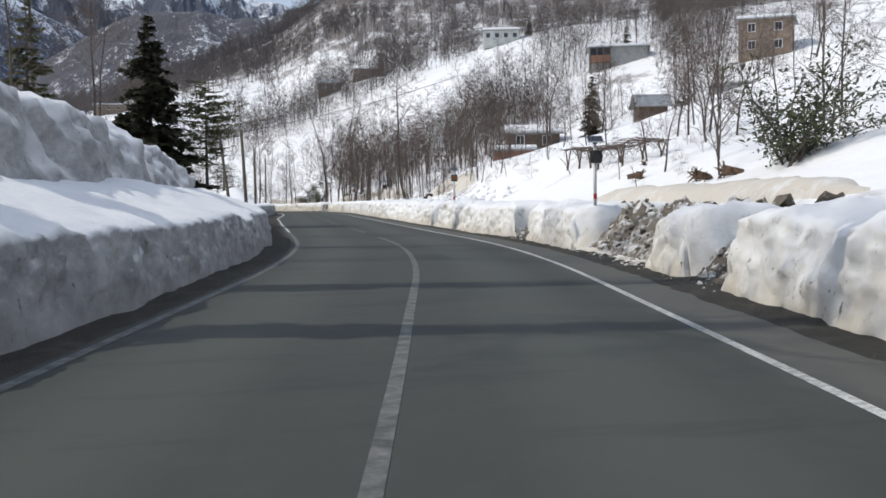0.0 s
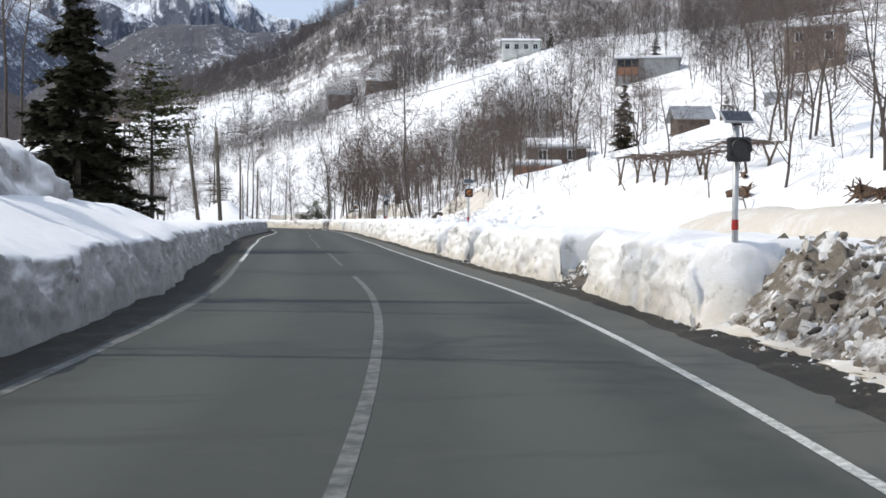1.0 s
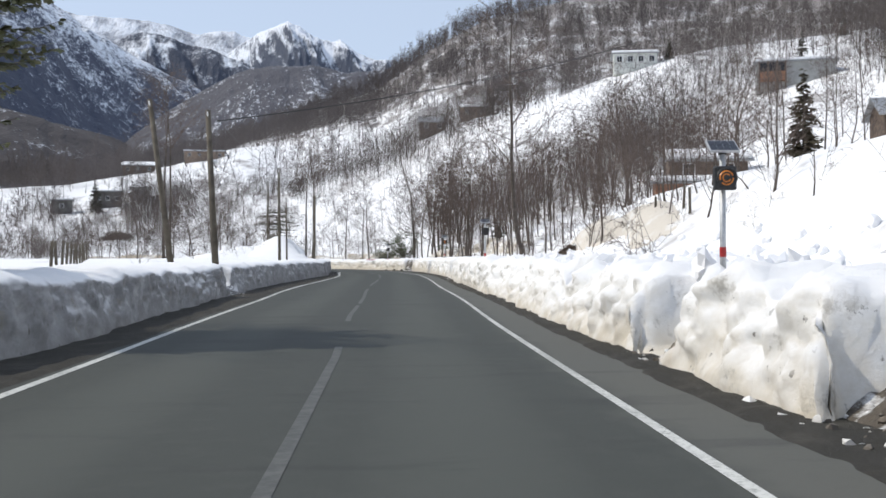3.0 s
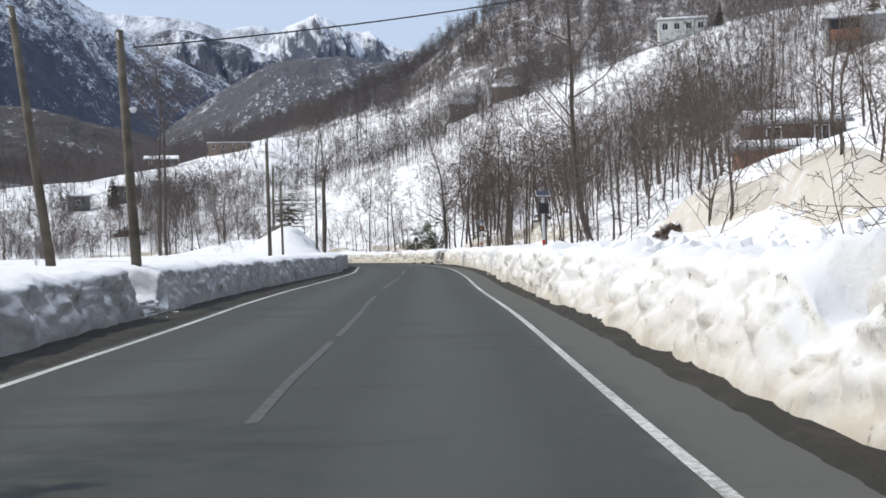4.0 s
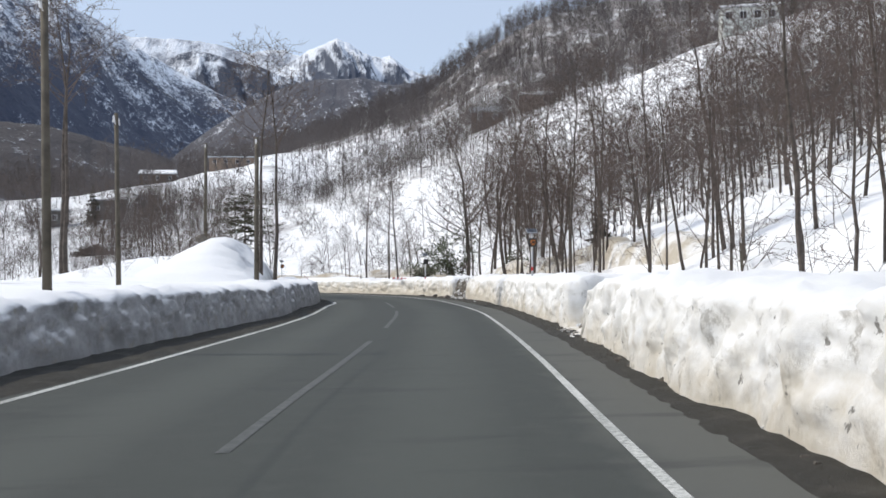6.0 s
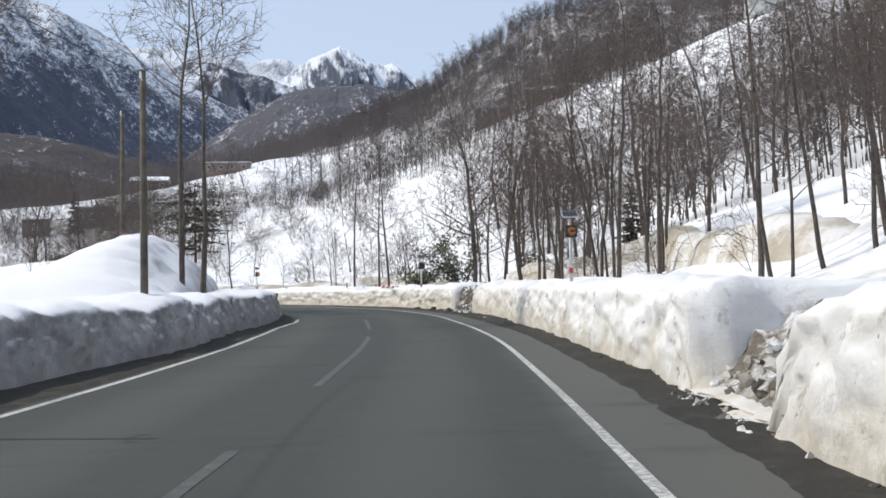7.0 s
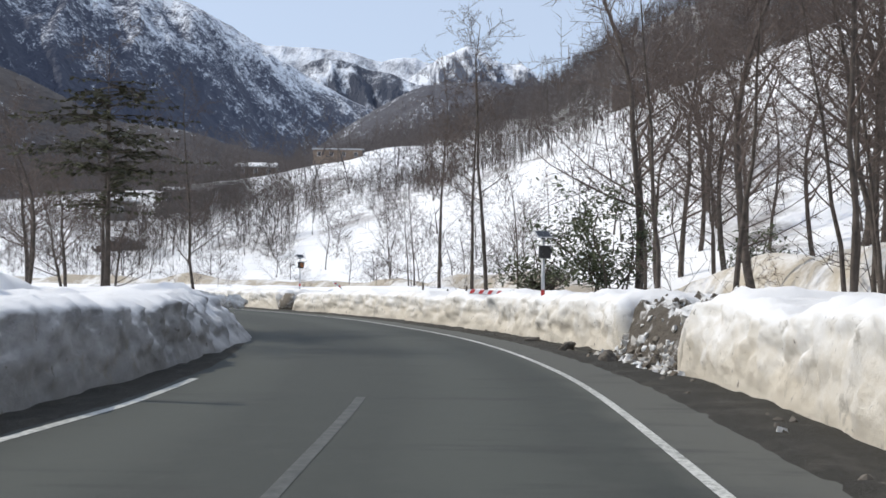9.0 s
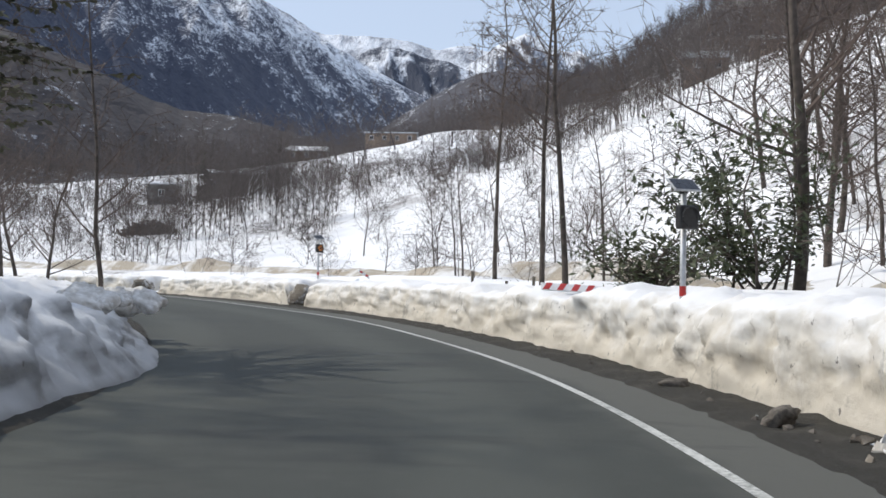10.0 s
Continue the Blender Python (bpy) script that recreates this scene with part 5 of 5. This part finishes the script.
def houses():
    def on_slope(name, label, x, y, w, d, h, turn, wall, pitch=0.3, snow=True, storeys=1, windows=3, flat=False, up=0.0):
        root = house(name, label, x, y, ground_z(x, y) + up, w, d, h, turn, wall, pitch, snow, storeys, windows, flat)
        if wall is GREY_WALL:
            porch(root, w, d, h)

    on_slope("house", "pale plastered house with a snowy hipped roof", 63.2, 217, 7.4, 6, 2.2, -14, PLASTER, 0.22, True, 1, 4)
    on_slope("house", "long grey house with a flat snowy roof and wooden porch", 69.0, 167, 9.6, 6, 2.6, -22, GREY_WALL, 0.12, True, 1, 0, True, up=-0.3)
    on_slope("hut", "weathered brick hut with snow on its roof", 46.5, 294, 7.0, 5, 2.4, -6, BRICK, 0.3, True, 1, 2)
    on_slope("hut", "dark wooden hut on the snowy hillside", 34.5, 281, 6.0, 5, 2.2, -4, WOOD, 0.5, False, 1, 2, up=0.6)
    on_slope("shed", "orange-brown boarded shed beside bare trees", 33.4, 110, 4.3, 3.0, 1.6, -14, ORANGE, 0.15, True, 1, 0, up=-0.6)
    on_slope("shed", "dark wooden shed with a grey roof", 46.8, 104.5, 3.0, 3.6, 1.7, -14, WOOD, 0.6, False, 1, 0, up=0.0)
    on_slope("house", "unfinished brick house of two storeys", 70.5, 122, 6.4, 6, 4.3, -34, BRICK, 0.25, True, 2, 2, True, up=-0.4)
    on_slope("house", "low dark wooden house on the snowy slope", 47.6, 87.2, 4.0, 3.4, 1.25, -30, WOOD, 0.5, False, 1, 1, up=0.0)
    on_slope("house", "long brown brick house on the far snowy field", -29, 396, 13, 7, 2.6, 5, BRICK, 0.2, False, 1, 4)
    on_slope("house", "grey house with a snowy hipped roof on the far field", -49, 387, 10, 8, 2.4, 8, WOOD, 0.3, True, 1, 3)
    on_slope("hut", "dark square hut standing in the snowy valley", -52.5, 297, 4.6, 4, 3.0, 10, GREY_OLD, 0.12, True, 1, 1)
    on_slope("house", "grey wooden house behind a dark conifer", -42.5, 300, 6.5, 5, 3.6, 10, GREY_OLD, 0.15, True, 1, 3)
    on_slope("house", "small pale house with snow on its roof", -36.0, 308, 4.5, 4, 2.8, 10, GREY_WALL_PLAIN, 0.15, True, 1, 2)
    on_slope("house", "low grey house among bare trees", 38, 118, 6, 5, 1.7, -14, WOOD, 0.3, True, 1, 2)


houses()


def fence_posts():
    rng = random.Random(6)
    bm = bmesh.new()
    rod(bm, (0, 0, -0.4), (0, 0, 0.75), 0.045, 0.038, 7)
    post = part("fence_post", bm, POLE_WOOD)
    tagged(post, "grey wooden fence post standing in snow", "fence post", "fence posts")
    for k in range(11):
        x, y = 0.6 - 0.35 * k, 62 + 2.1 * k
        copy_thing(post, pose(x, y, ground_z(x, y), rng.uniform(-6, 6), rng.uniform(-6, 6)))
    for y, off in ((66, 6.4), (67.4, 6.6), (69.2, 6.2), (71, 7.0), (104, 6.5), (147.5, 3.6), (149.5, 3.8), (151, 3.7), (153.2, 3.9)):
        p = beside(along(y), off)
        copy_thing(post, pose(p.x, p.y, ground_z(p.x, p.y), rng.uniform(-9, 9), rng.uniform(-9, 9)))
    drop(post)


fence_posts()


def hillside_conifers():
    tall = conifer("conifer", "dark conifer on the snowy hillside", 7.0, 1.7, 61, CONIFER, 0.05, 18, 0.2, False, 0.35)
    for x, y, s in ((74.0, 175, 0.78), (49, 285, 0.95), (46.7, 97.0, 0.6), (49.6, 101.5, 0.4), (-43.5, 291, 1.2),  (27, 150, 0.6), (68.5, 214, 0.6),
                    (88, 190, 0.6)):
        c = copy_thing(tall, pose(x, y, ground_z(x, y) - 0.2, 0, 0, x * 37))
        c.scale = (s,) * 3
    drop(tall)
    put(conifer("conifer", "broad brownish conifer beside the orange shed", 7.2, 1.9, 67, BROWN_GREEN, 0.03, 26, 0.3, False, 0.45), 42.0, 109.0, sink=0.3)


hillside_conifers()


# ---- clumps and rubble ----
def clump_mesh(seed, material, flat=0.75, fine=1, wild=1.0):
    bm = bmesh.new()
    bmesh.ops.create_icosphere(bm, subdivisions=fine, radius=1.0)
    for v in bm.verts:
        n = noise.noise(v.co * 1.1 + Vector((seed, 0, 0))) * 0.45 + noise.noise(v.co * 2.7 + Vector((0, seed, 0))) * 0.28
        n += noise.noise(v.co * 5.5 + Vector((seed, seed, 0))) * 0.22 + noise.noise(v.co * 11.0) * 0.07
        v.co *= max(0.25, 1 + wild * n)
        v.co.z *= flat
    me = bpy.data.meshes.new("clump")
    bm.to_mesh(me)
    bm.free()
    me.materials.append(material)
    if fine > 1:
        me.polygons.foreach_set("use_smooth", [True] * len(me.polygons))
    return me


def clumps():
    rng = random.Random(17)
    dirty = [clump_mesh(s, DIRTY_SNOW, 0.7, 1, 2.2) for s in (1.3, 4.1, 7.7, 12.9)]
    rock = [clump_mesh(s, ROCK) for s in (2.2, 5.9)]
    dirty_big = [clump_mesh(s, DIRTY_SNOW, 0.8, 3) for s in (1.3, 4.1, 7.7, 9.2)]
    rock_big = [clump_mesh(s, ROCK, 0.75, 3) for s in (2.2, 5.9)]

    loose = {True: ([], []), False: ([], [])}  # crumbs too small to pick apart

    def lay(mesh, i, off, size, z=0.0, stone=False):
        if size < 0.09:
            verts, faces = loose[stone]
            m = Matrix.Translation(beside(i, off, z + size * 0.35)) @ Euler((rng.random() * 6, rng.random() * 6, rng.random() * 6)).to_matrix().to_4x4()
            n = len(verts)
            verts += [m @ (v.co * size) for v in mesh.vertices]
            faces += [tuple(v + n for v in p.vertices) for p in mesh.polygons]
            return
        ob = new("stone" if stone else "snow_clump", rng.choice(rock_big if stone else dirty_big))
        p = beside(i, off)
        ob.matrix_basis = pose(p.x, p.y, z + size * 0.35, rng.uniform(-25, 25), rng.uniform(-25, 25), rng.uniform(0, 360))
        ob.scale = (size * rng.uniform(0.8, 1.3), size * rng.uniform(0.8, 1.3), size * rng.uniform(0.7, 1.1))
        if stone:
            tagged(ob, "dark wet stone at the foot of the snow bank", "stone", "stones on the verge")
        else:
            tagged(ob, "clump of dirty crumbled snow on the verge", "snow clump", "snow clumps")

    def heap_z(y, u, rise, seed, steep):
        q = Vector((y * 1.7, u * 6, seed))
        lumps = 0.22 * noise.noise(q * 0.6) + 0.3 * abs(noise.noise(q * 1.7)) + 0.22 * abs(noise.noise(q * 3.6)) + 0.12 * noise.noise(q * 8) + 0.3 * (0.4 - noise.voronoi(q * 1.5)[0][0])
        return -0.06 + 0.78 * rise * min(1.0, u * steep) ** 0.8 + lumps * min(1, u * 4)

    def heap(at, half, rise, count, side=1, base=1.25, seed=0.0, material=RUBBLE, steep=2.8):
        """Soil and dirty snow left where a digger broke the bank, with lumps lying all over it."""
        n, k = max(10, int(half * 2.3 / 0.11)), 34
        verts = []
        shift = lambda y: float(left_foot(y)) + 0.85 if side < 0 else 0.0  # noqa: E731
        for a in range(n + 1):
            y = at - half * 1.15 + 2.3 * half * a / n
            edge = min(a, n - a) / n
            for c in range(k + 1):
                u = c / k
                verts.append(beside(along(y), side * (base + 3.4 * u) + shift(y), heap_z(y, u, rise, seed, steep) + 0.25 * (0.12 - min(edge, 0.12)) / 0.12 * u))
        ob = mesh_from("rubble_heap", verts, grid_faces(n + 1, k + 1), material, smooth_it=True)
        tagged(ob, "heap of dark soil and broken dirty snow", "rubble", kind="stuff")
        verts, faces = [], []
        for _ in range(count):
            y, u = at + rng.uniform(-1, 1) * half * 1.1, -0.12 + 0.9 * rng.random() ** 1.4
            if steep > 5 and rng.random() < 0.6:  # fallen to the foot of a steep cut
                u = -0.13 + 0.19 * rng.random()
            size = 0.018 + 0.075 * rng.random() ** 2.8
            if u < 0 and steep < 5:
                size *= 0.6
            mesh = rng.choice(dirty)
            m = Matrix.Translation(beside(along(y), side * (base + 3.4 * u) + shift(y), (heap_z(y, u, rise, seed, steep) if u > 0 else 0.0) + size * 0.2)) @ Euler((rng.random() * 6, rng.random() * 6, rng.random() * 6)).to_matrix().to_4x4()
            n = len(verts)
            verts += [m @ (v.co * size) for v in mesh.vertices]
            faces += [tuple(v + n for v in p.vertices) for p in mesh.polygons]
        tagged(mesh_from("broken_lumps", verts, faces, CRUMB), "broken lumps of dirty snow and soil on the heap", "rubble", kind="stuff")

    for n, (at, half, rise, count) in enumerate(((14.0, 1.4, 0.95, 330), (20.9, 3.4, 1.1, 1300), (32.0, 1.3, 0.95, 300), (43.3, 1.1, 0.85, 200), (49.2, 0.9, 0.8, 120), (98.5, 1.5, 0.95, 560), (131.0, 2.1, 1.12, 640))):
        heap(at, half, rise, count, base=1.75 if at > 120 else 1.45, seed=n * 3.3 + 21.0, material=RUBBLE if 15 < at < 25 or 45 < at < 120 else SOIL, steep=7.0 if at > 120 else 2.8)
    heap(72.2, 1.3, 0.5, 160, -1, 0.8, 40.0)
    for at in (160.6, 175.5):
        for _ in range(14):
            lay(rng.choice(dirty), along(at + rng.uniform(-0.8, 0.8)), 1.5 + 3.0 * rng.random(), rng.uniform(0.03, 0.085), 0.3)
    # crumbs along the foot of the right bank
    for _ in range(300):
        y = rng.uniform(14, 150)
        stone = rng.random() < 0.88
        lay(rng.choice(rock if stone else dirty), along(y), rng.uniform(1.0, 1.55), rng.uniform(0.02, 0.06), 0, stone)
    for stone, (verts, faces) in loose.items():
        ob = mesh_from("loose_grit" if stone else "snow_crumbs", verts, faces, ROCK if stone else CRUMB)
        tagged(ob, "loose dark grit along the verge" if stone else "crumbled dirty snow along the verge", "rubble", kind="stuff")
    # The stone at y 16.6 is added in place of a dark hole in the bank.
    for y, off, size in ((16.6, 1.45, 0.2), (131.5, 1.2, 0.14), (134.2, 1.15, 0.16), (137.0, 1.2, 0.12)):
        lay(rock[0], along(y), off, size, 0, True)
    for y, off, size in ((161.2, 1.9, 0.55), (176.2, 1.9, 0.55)):
        p = beside(along(y), off)
        ob = new("ice_block", clump_mesh(y, RUBBLE, 0.85, 2))
        ob.matrix_basis = pose(p.x, p.y, 0.3, 10, 5, y)
        ob.scale = (size,) * 3
        tagged(ob, "dark dirty ice block in a gap of the bank", "snow clump", "ice blocks")
    # blocks thrown up behind the right bank
    clean = [clump_mesh(s, ROOF_SNOW, 0.7, 2) for s in (3.1, 6.4, 8.8)]
    for _ in range(24):
        y = rng.uniform(58, 86) if rng.random() < 0.75 else rng.uniform(86, 128)
        size = rng.uniform(0.1, 0.26)
        p = beside(along(y), rng.uniform(3.2, 4.8))
        ob = new("snow_block", rng.choice(clean))
        ob.matrix_basis = pose(p.x, p.y, max(ground_z(p.x, p.y), 0.95 if y < 150 else 0) + size * 0.1, rng.uniform(-30, 30), rng.uniform(-30, 30), rng.uniform(0, 360))
        ob.scale = (size * rng.uniform(0.9, 1.7), size, size * rng.uniform(0.7, 1.0))
        tagged(ob, "block of clean snow thrown up behind the bank", "snow clump", "snow blocks")
    verts, faces = [], []
    rough = [clump_mesh(s, ROOF_SNOW, 0.75, 2, 1.6) for s in (2.6, 5.3, 11.2, 14.8)]
    for _ in range(330):
        y, off = rng.uniform(50, 84), 2.2 + 3.4 * rng.random() ** 1.2
        p = beside(along(y), off)
        size = rng.uniform(0.06, 0.24) * (1.0 if off < 4.4 else 0.7)
        p.z = max(ground_z(p.x, p.y), 1.08 if off < 4.6 else 0.0) + size * 0.15
        m = Matrix.Translation(p) @ Euler((rng.random() * 6, rng.random() * 6, rng.random() * 6)).to_matrix().to_4x4()
        n, mesh = len(verts), rng.choice(rough)
        verts += [m @ (v.co * size) for v in mesh.vertices]
        faces += [tuple(v + n for v in q.vertices) for q in mesh.polygons]
    tagged(mesh_from("broken_snow", verts, faces, ROOF_SNOW), "broken lumps of clean snow thrown behind the bank", "snow", kind="stuff")
    # the end of the left bank breaks into lumps
    for _ in range(26):
        y = rng.uniform(139.5, 146)
        foot = float(left_foot(y))
        size = rng.uniform(0.1, 0.3)
        ob = new("snow_lump", rng.choice(dirty_big))
        p = beside(along(y), foot - rng.uniform(0.15, 1.1))
        ob.matrix_basis = pose(p.x, p.y, 0.78 + rng.uniform(-0.1, 0.12), rng.uniform(-25, 25), rng.uniform(-25, 25), rng.uniform(0, 360))
        ob.scale = (size * 1.2, size, size * 0.8)
        tagged(ob, "lump of broken snow on the bank's end", "snow clump", "snow lumps")
    for x, y, s in ((3.6, 124.5, 0.45), (3.9, 125.6, 0.55), (4.0, 127.0, 0.4), (3.3, 123.2, 0.4), (4.2, 128.4, 0.42), (4.4, 130.4, 0.35)):
        ob = new("boulder", rng.choice(rock_big))
        ob.matrix_basis = pose(x, y, max(ground_z(x, y), 2.0 if y > 128 else 2.9) + s * 0.1, 10, 20, rng.uniform(0, 360))
        ob.scale = (s * 0.8, s * 0.6, s * 0.5)
        tagged(ob, "dark boulder showing through the snow mound", "boulder", "boulders in the mound")


clumps()


def brush_heap(x, y, k=1.0, turn=0.0):
    rng = random.Random(44)
    segs = []
    for _ in range(420):
        a, r = rng.random() * 6.283, rng.random() ** 0.6
        p = Vector((math.cos(a) * r * 3.0, math.sin(a) * r * 2.0, (1 - r * r) * 1.5 * rng.random()))
        d = Vector((rng.gauss(0, 1), rng.gauss(0, 1), rng.gauss(0, 0.35))).normalized()
        segs.append((p - d * 0.6, p + d * 0.6, 0.07, 0.03, 1))
    v, f = tubes(segs, sides=(4, 4, 4, 4))
    ob = mesh_from("brush_heap", v, f, WOOD)
    ob.matrix_basis = pose(x, y, ground_z(x, y) - 0.1 * k, 0, 0, turn)
    ob.scale = (k,) * 3
    tagged(ob, "dark brown heap of cut brushwood on snow", "brush heap", kind="stuff")


for heap_x, heap_y, heap_k, heap_turn in ((-27, 226, 1.0, 0), (16.8, 77.0, 0.22, 90)):
    brush_heap(heap_x, heap_y, heap_k, heap_turn)


def tree_stump(x, y, k, seed):
    """A grubbed-out stump lying on its side: torn trunk and crooked roots."""
    rng = random.Random(seed)
    segs = [(Vector((-0.9, 0, 0.1)), Vector((-0.3, 0.05, 0.22)), 0.2, 0.24, 0), (Vector((-0.3, 0.05, 0.22)), Vector((0.2, 0, 0.25)), 0.24, 0.34, 0)]
    for n in range(15):
        a = n * 0.42 + rng.uniform(-0.2, 0.2)
        p, d = Vector((0.15, 0, 0.25)), Vector((rng.uniform(0.1, 0.9), math.cos(a), math.sin(a))).normalized()
        r = rng.uniform(0.06, 0.13)
        for _ in range(4):
            q = p + d * rng.uniform(0.12, 0.24)
            segs.append((p, q, r, r * 0.68, 1))
            p, r = q, r * 0.68
            d = (d + Vector((rng.gauss(0, 0.4), rng.gauss(0, 0.4), rng.gauss(0, 0.4)))).normalized()
    v, f = tubes(segs, sides=(9, 6, 5, 5))
    ob = mesh_from("tree_stump", v, f, STUMP, smooth_it=True)
    ob.matrix_basis = pose(x, y, ground_z(x, y) + 0.06, 0, 0, rng.uniform(0, 360))
    ob.scale = (k,) * 3
    tagged(ob, "brown grubbed-out tree stump lying on snow", "stump", "tree stumps")


STUMP = simple("torn_brown_wood", (0.05, 0.03, 0.02), (0.19, 0.12, 0.075), 5, 0.95, bump=0.7)
for n, (stump_x, stump_y, stump_k) in enumerate(((14.9, 34.3, 0.42), (14.6, 29.2, 0.45), (14.4, 28.3, 0.35), (14.5, 27.2, 0.5), (16.0, 36.3, 0.25))):
    tree_stump(stump_x, stump_y, stump_k, 70 + n)


# ---- red and white boards ----
def striped_board(x, y, z, length, turn, tilt):
    root = new("barrier_board")
    root.matrix_basis = pose(x, y, z, -58, tilt, turn)
    bm = bmesh.new()
    box(bm, (length, 0.03, 0.22), bevel=0.008)
    part("panel", bm, WHITE, root)
    n = int(length / 0.24)
    for k in range(n):
        bm = bmesh.new()
        xx = -length / 2 + (k + 0.5) * length / n
        q = [(xx - 0.11, -0.019, -0.108), (xx - 0.0, -0.019, -0.108), (xx + 0.10, -0.019, 0.108), (xx - 0.01, -0.019, 0.108)]
        lo = [bm.verts.new(c) for c in q]
        hi = [bm.verts.new((c[0], -0.0155, c[2])) for c in q]
        bm.faces.new(lo)
        bm.faces.new(hi[::-1])
        for e in range(4):
            bm.faces.new((lo[e], lo[(e + 1) % 4], hi[(e + 1) % 4], hi[e]))
        part("stripe", bm, RED, root)
    tagged(root, "red and white striped road board stuck in the snow", "road board", "striped boards")


striped_board(12.7, 143.8, 1.02, 1.25, 10, 3)
striped_board(15.9, 136.3, 1.1, 0.7, 15, -4)
striped_board(5.6, 162.6, 1.15, 0.5, 35, 30)


# ---- pergola on the terrace ----
def pergola():
    root = new("pergola")
    a, b = Vector((16.7, 45.9, 0)), Vector((16.5, 36.4, 0))
    root.matrix_basis = pose(a.x, a.y, 0)
    d = b - a
    across = Vector((d.y, -d.x, 0)).normalized()
    rng = random.Random(2)

    def top_at(f):
        p = a.lerp(b, f)
        return ground_z(p.x, p.y) + 0.72 + 0.05 * math.sin(f * 17)

    for k in range(8):
        p = d * (k / 7) + across * rng.uniform(-0.3, 0.3)
        g, top = ground_z(a.x + p.x, a.y + p.y) - 0.3, top_at(k / 7)
        bm = bmesh.new()
        knee = Vector((p.x + rng.uniform(-0.08, 0.08), p.y, g + (top - g) * rng.uniform(0.45, 0.6)))
        rod(bm, (p.x, p.y, g), knee, 0.055, 0.045, 7)
        for s in (-1, 1):
            tip = knee + d.normalized() * s * rng.uniform(0.26, 0.42)
            rod(bm, knee - Vector((0, 0, 0.1)), (tip.x, tip.y, top + 0.02), 0.036, 0.028, 6)
        part("post", bm, WOOD, root)
    for s in (-0.35, 0.35):
        for k in range(7):
            bm = bmesh.new()
            p, q = d * (k / 7) + across * s, d * ((k + 1) / 7) + across * s
            rod(bm, (p.x, p.y, top_at(k / 7)), (q.x, q.y, top_at((k + 1) / 7)), 0.028, 0.024, 6)
            part("beam", bm, WOOD, root)
    for k in range(16):
        bm = bmesh.new()
        p = d * (k / 15)
        p.z = top_at(k / 15) + 0.05
        rod(bm, p - across * 0.6, p + across * 0.6 + Vector((rng.uniform(-0.15, 0.15), rng.uniform(-0.15, 0.15), rng.uniform(-0.04, 0.06))), 0.02, 0.014, 5)
        part("rafter", bm, WOOD, root)
    segs = []
    for _ in range(260):  # old vines tangled over the top and hanging from it
        f = rng.random()
        p = d * f + across * rng.uniform(-0.6, 0.6)
        p.z = top_at(f) + rng.uniform(-0.05, 0.12)
        w = Vector((rng.gauss(0, 1), rng.gauss(0, 1), rng.gauss(-0.35, 0.4))).normalized()
        q = p + w * rng.uniform(0.2, 0.6)
        segs += [(p, q, 0.010, 0.007, 1), (q, q + (w + Vector((rng.gauss(0, 0.5), rng.gauss(0, 0.5), -0.3))) * 0.2, 0.007, 0.004, 1)]
    v, f = tubes(segs)
    mesh_from("vine", v, f, TWIG, root, label="tangled bare vine stems")
    tagged(root, "old wooden vine pergola on the snowy terrace", "pergola")


pergola()


# ---- dead branches sticking out of the slope ----
def dead_branches():
    rng = random.Random(71)
    for y, off, turn, tilt, ln in ((33, 5.6, 60, 48, 1.5), (30.5, 7.5, 200, 50, 1.3), (36.5, 6.2, 80, 55, 1.2), (40, 8.5, 240, 42, 1.6), (45, 6.8, 90, 50, 1.1), (52, 7.6, 70, 46, 1.3),
                                   (57, 6.4, 260, 40, 1.2), (63, 7.2, 100, 44, 1.4), (68, 6.0, 60, 52, 1.2), (74, 7.6, 250, 48, 1.5)):
        p = beside(along(y), off)
        a, b = radians(turn), radians(tilt)
        d = Vector((math.cos(a) * math.cos(b), math.sin(a) * math.cos(b), math.sin(b)))
        pts = [Vector((0, 0, -0.2))]
        for _ in range(5):
            d = (d + Vector((rng.gauss(0, 0.1), rng.gauss(0, 0.1), rng.gauss(0, 0.08)))).normalized()
            pts.append(pts[-1] + d * ln / 4)
        segs = [(pts[k], pts[k + 1], 0.022 - 0.003 * k, 0.019 - 0.003 * k, 1) for k in range(5)]
        for k in (2, 3, 4):
            e = pts[k] + (d + Vector((rng.gauss(0, 0.6), rng.gauss(0, 0.6), 0.2))).normalized() * 0.35
            segs.append((pts[k], e, 0.009, 0.004, 2))
        v, f = tubes(segs)
        ob = mesh_from("dead_branch", v, f, BARK)
        ob.matrix_basis = pose(p.x, p.y, ground_z(p.x, p.y))
        tagged(ob, "dead brown branch sticking out of the snow", "branch", "dead branches")


dead_branches()


# ---- wires ----
def wire(a, b, sag, label, r=0.011):
    verts, faces, n = [], [], 24
    a, b = Vector(a), Vector(b)
    for k in range(n + 1):
        t = k / n
        p = a.lerp(b, t) - Vector((0, 0, sag * 4 * t * (1 - t)))
        for e in range(3):
            verts.append(p + Vector((0, r * math.cos(e * 2.094), r * math.sin(e * 2.094))))
    for k in range(n):
        for e in range(3):
            faces.append((k * 3 + e, k * 3 + (e + 1) % 3, k * 3 + 3 + (e + 1) % 3, k * 3 + 3 + e))
    tagged(mesh_from("wire", verts, faces, BLACK), label, "wire", "overhead wires")


wire((3.3, 74.9, 6.2), (23.8, 90.3, 12.6), 0.4, "dark overhead cable from the pole", 0.024)
wire((3.3, 74.9, 6.3), (4.9, 95.0, 6.1), 0.3, "thin dark overhead wire between poles")
wire((4.9, 95.0, 6.1), (6.8, 111.4, 5.8), 0.3, "thin dark overhead wire between poles")
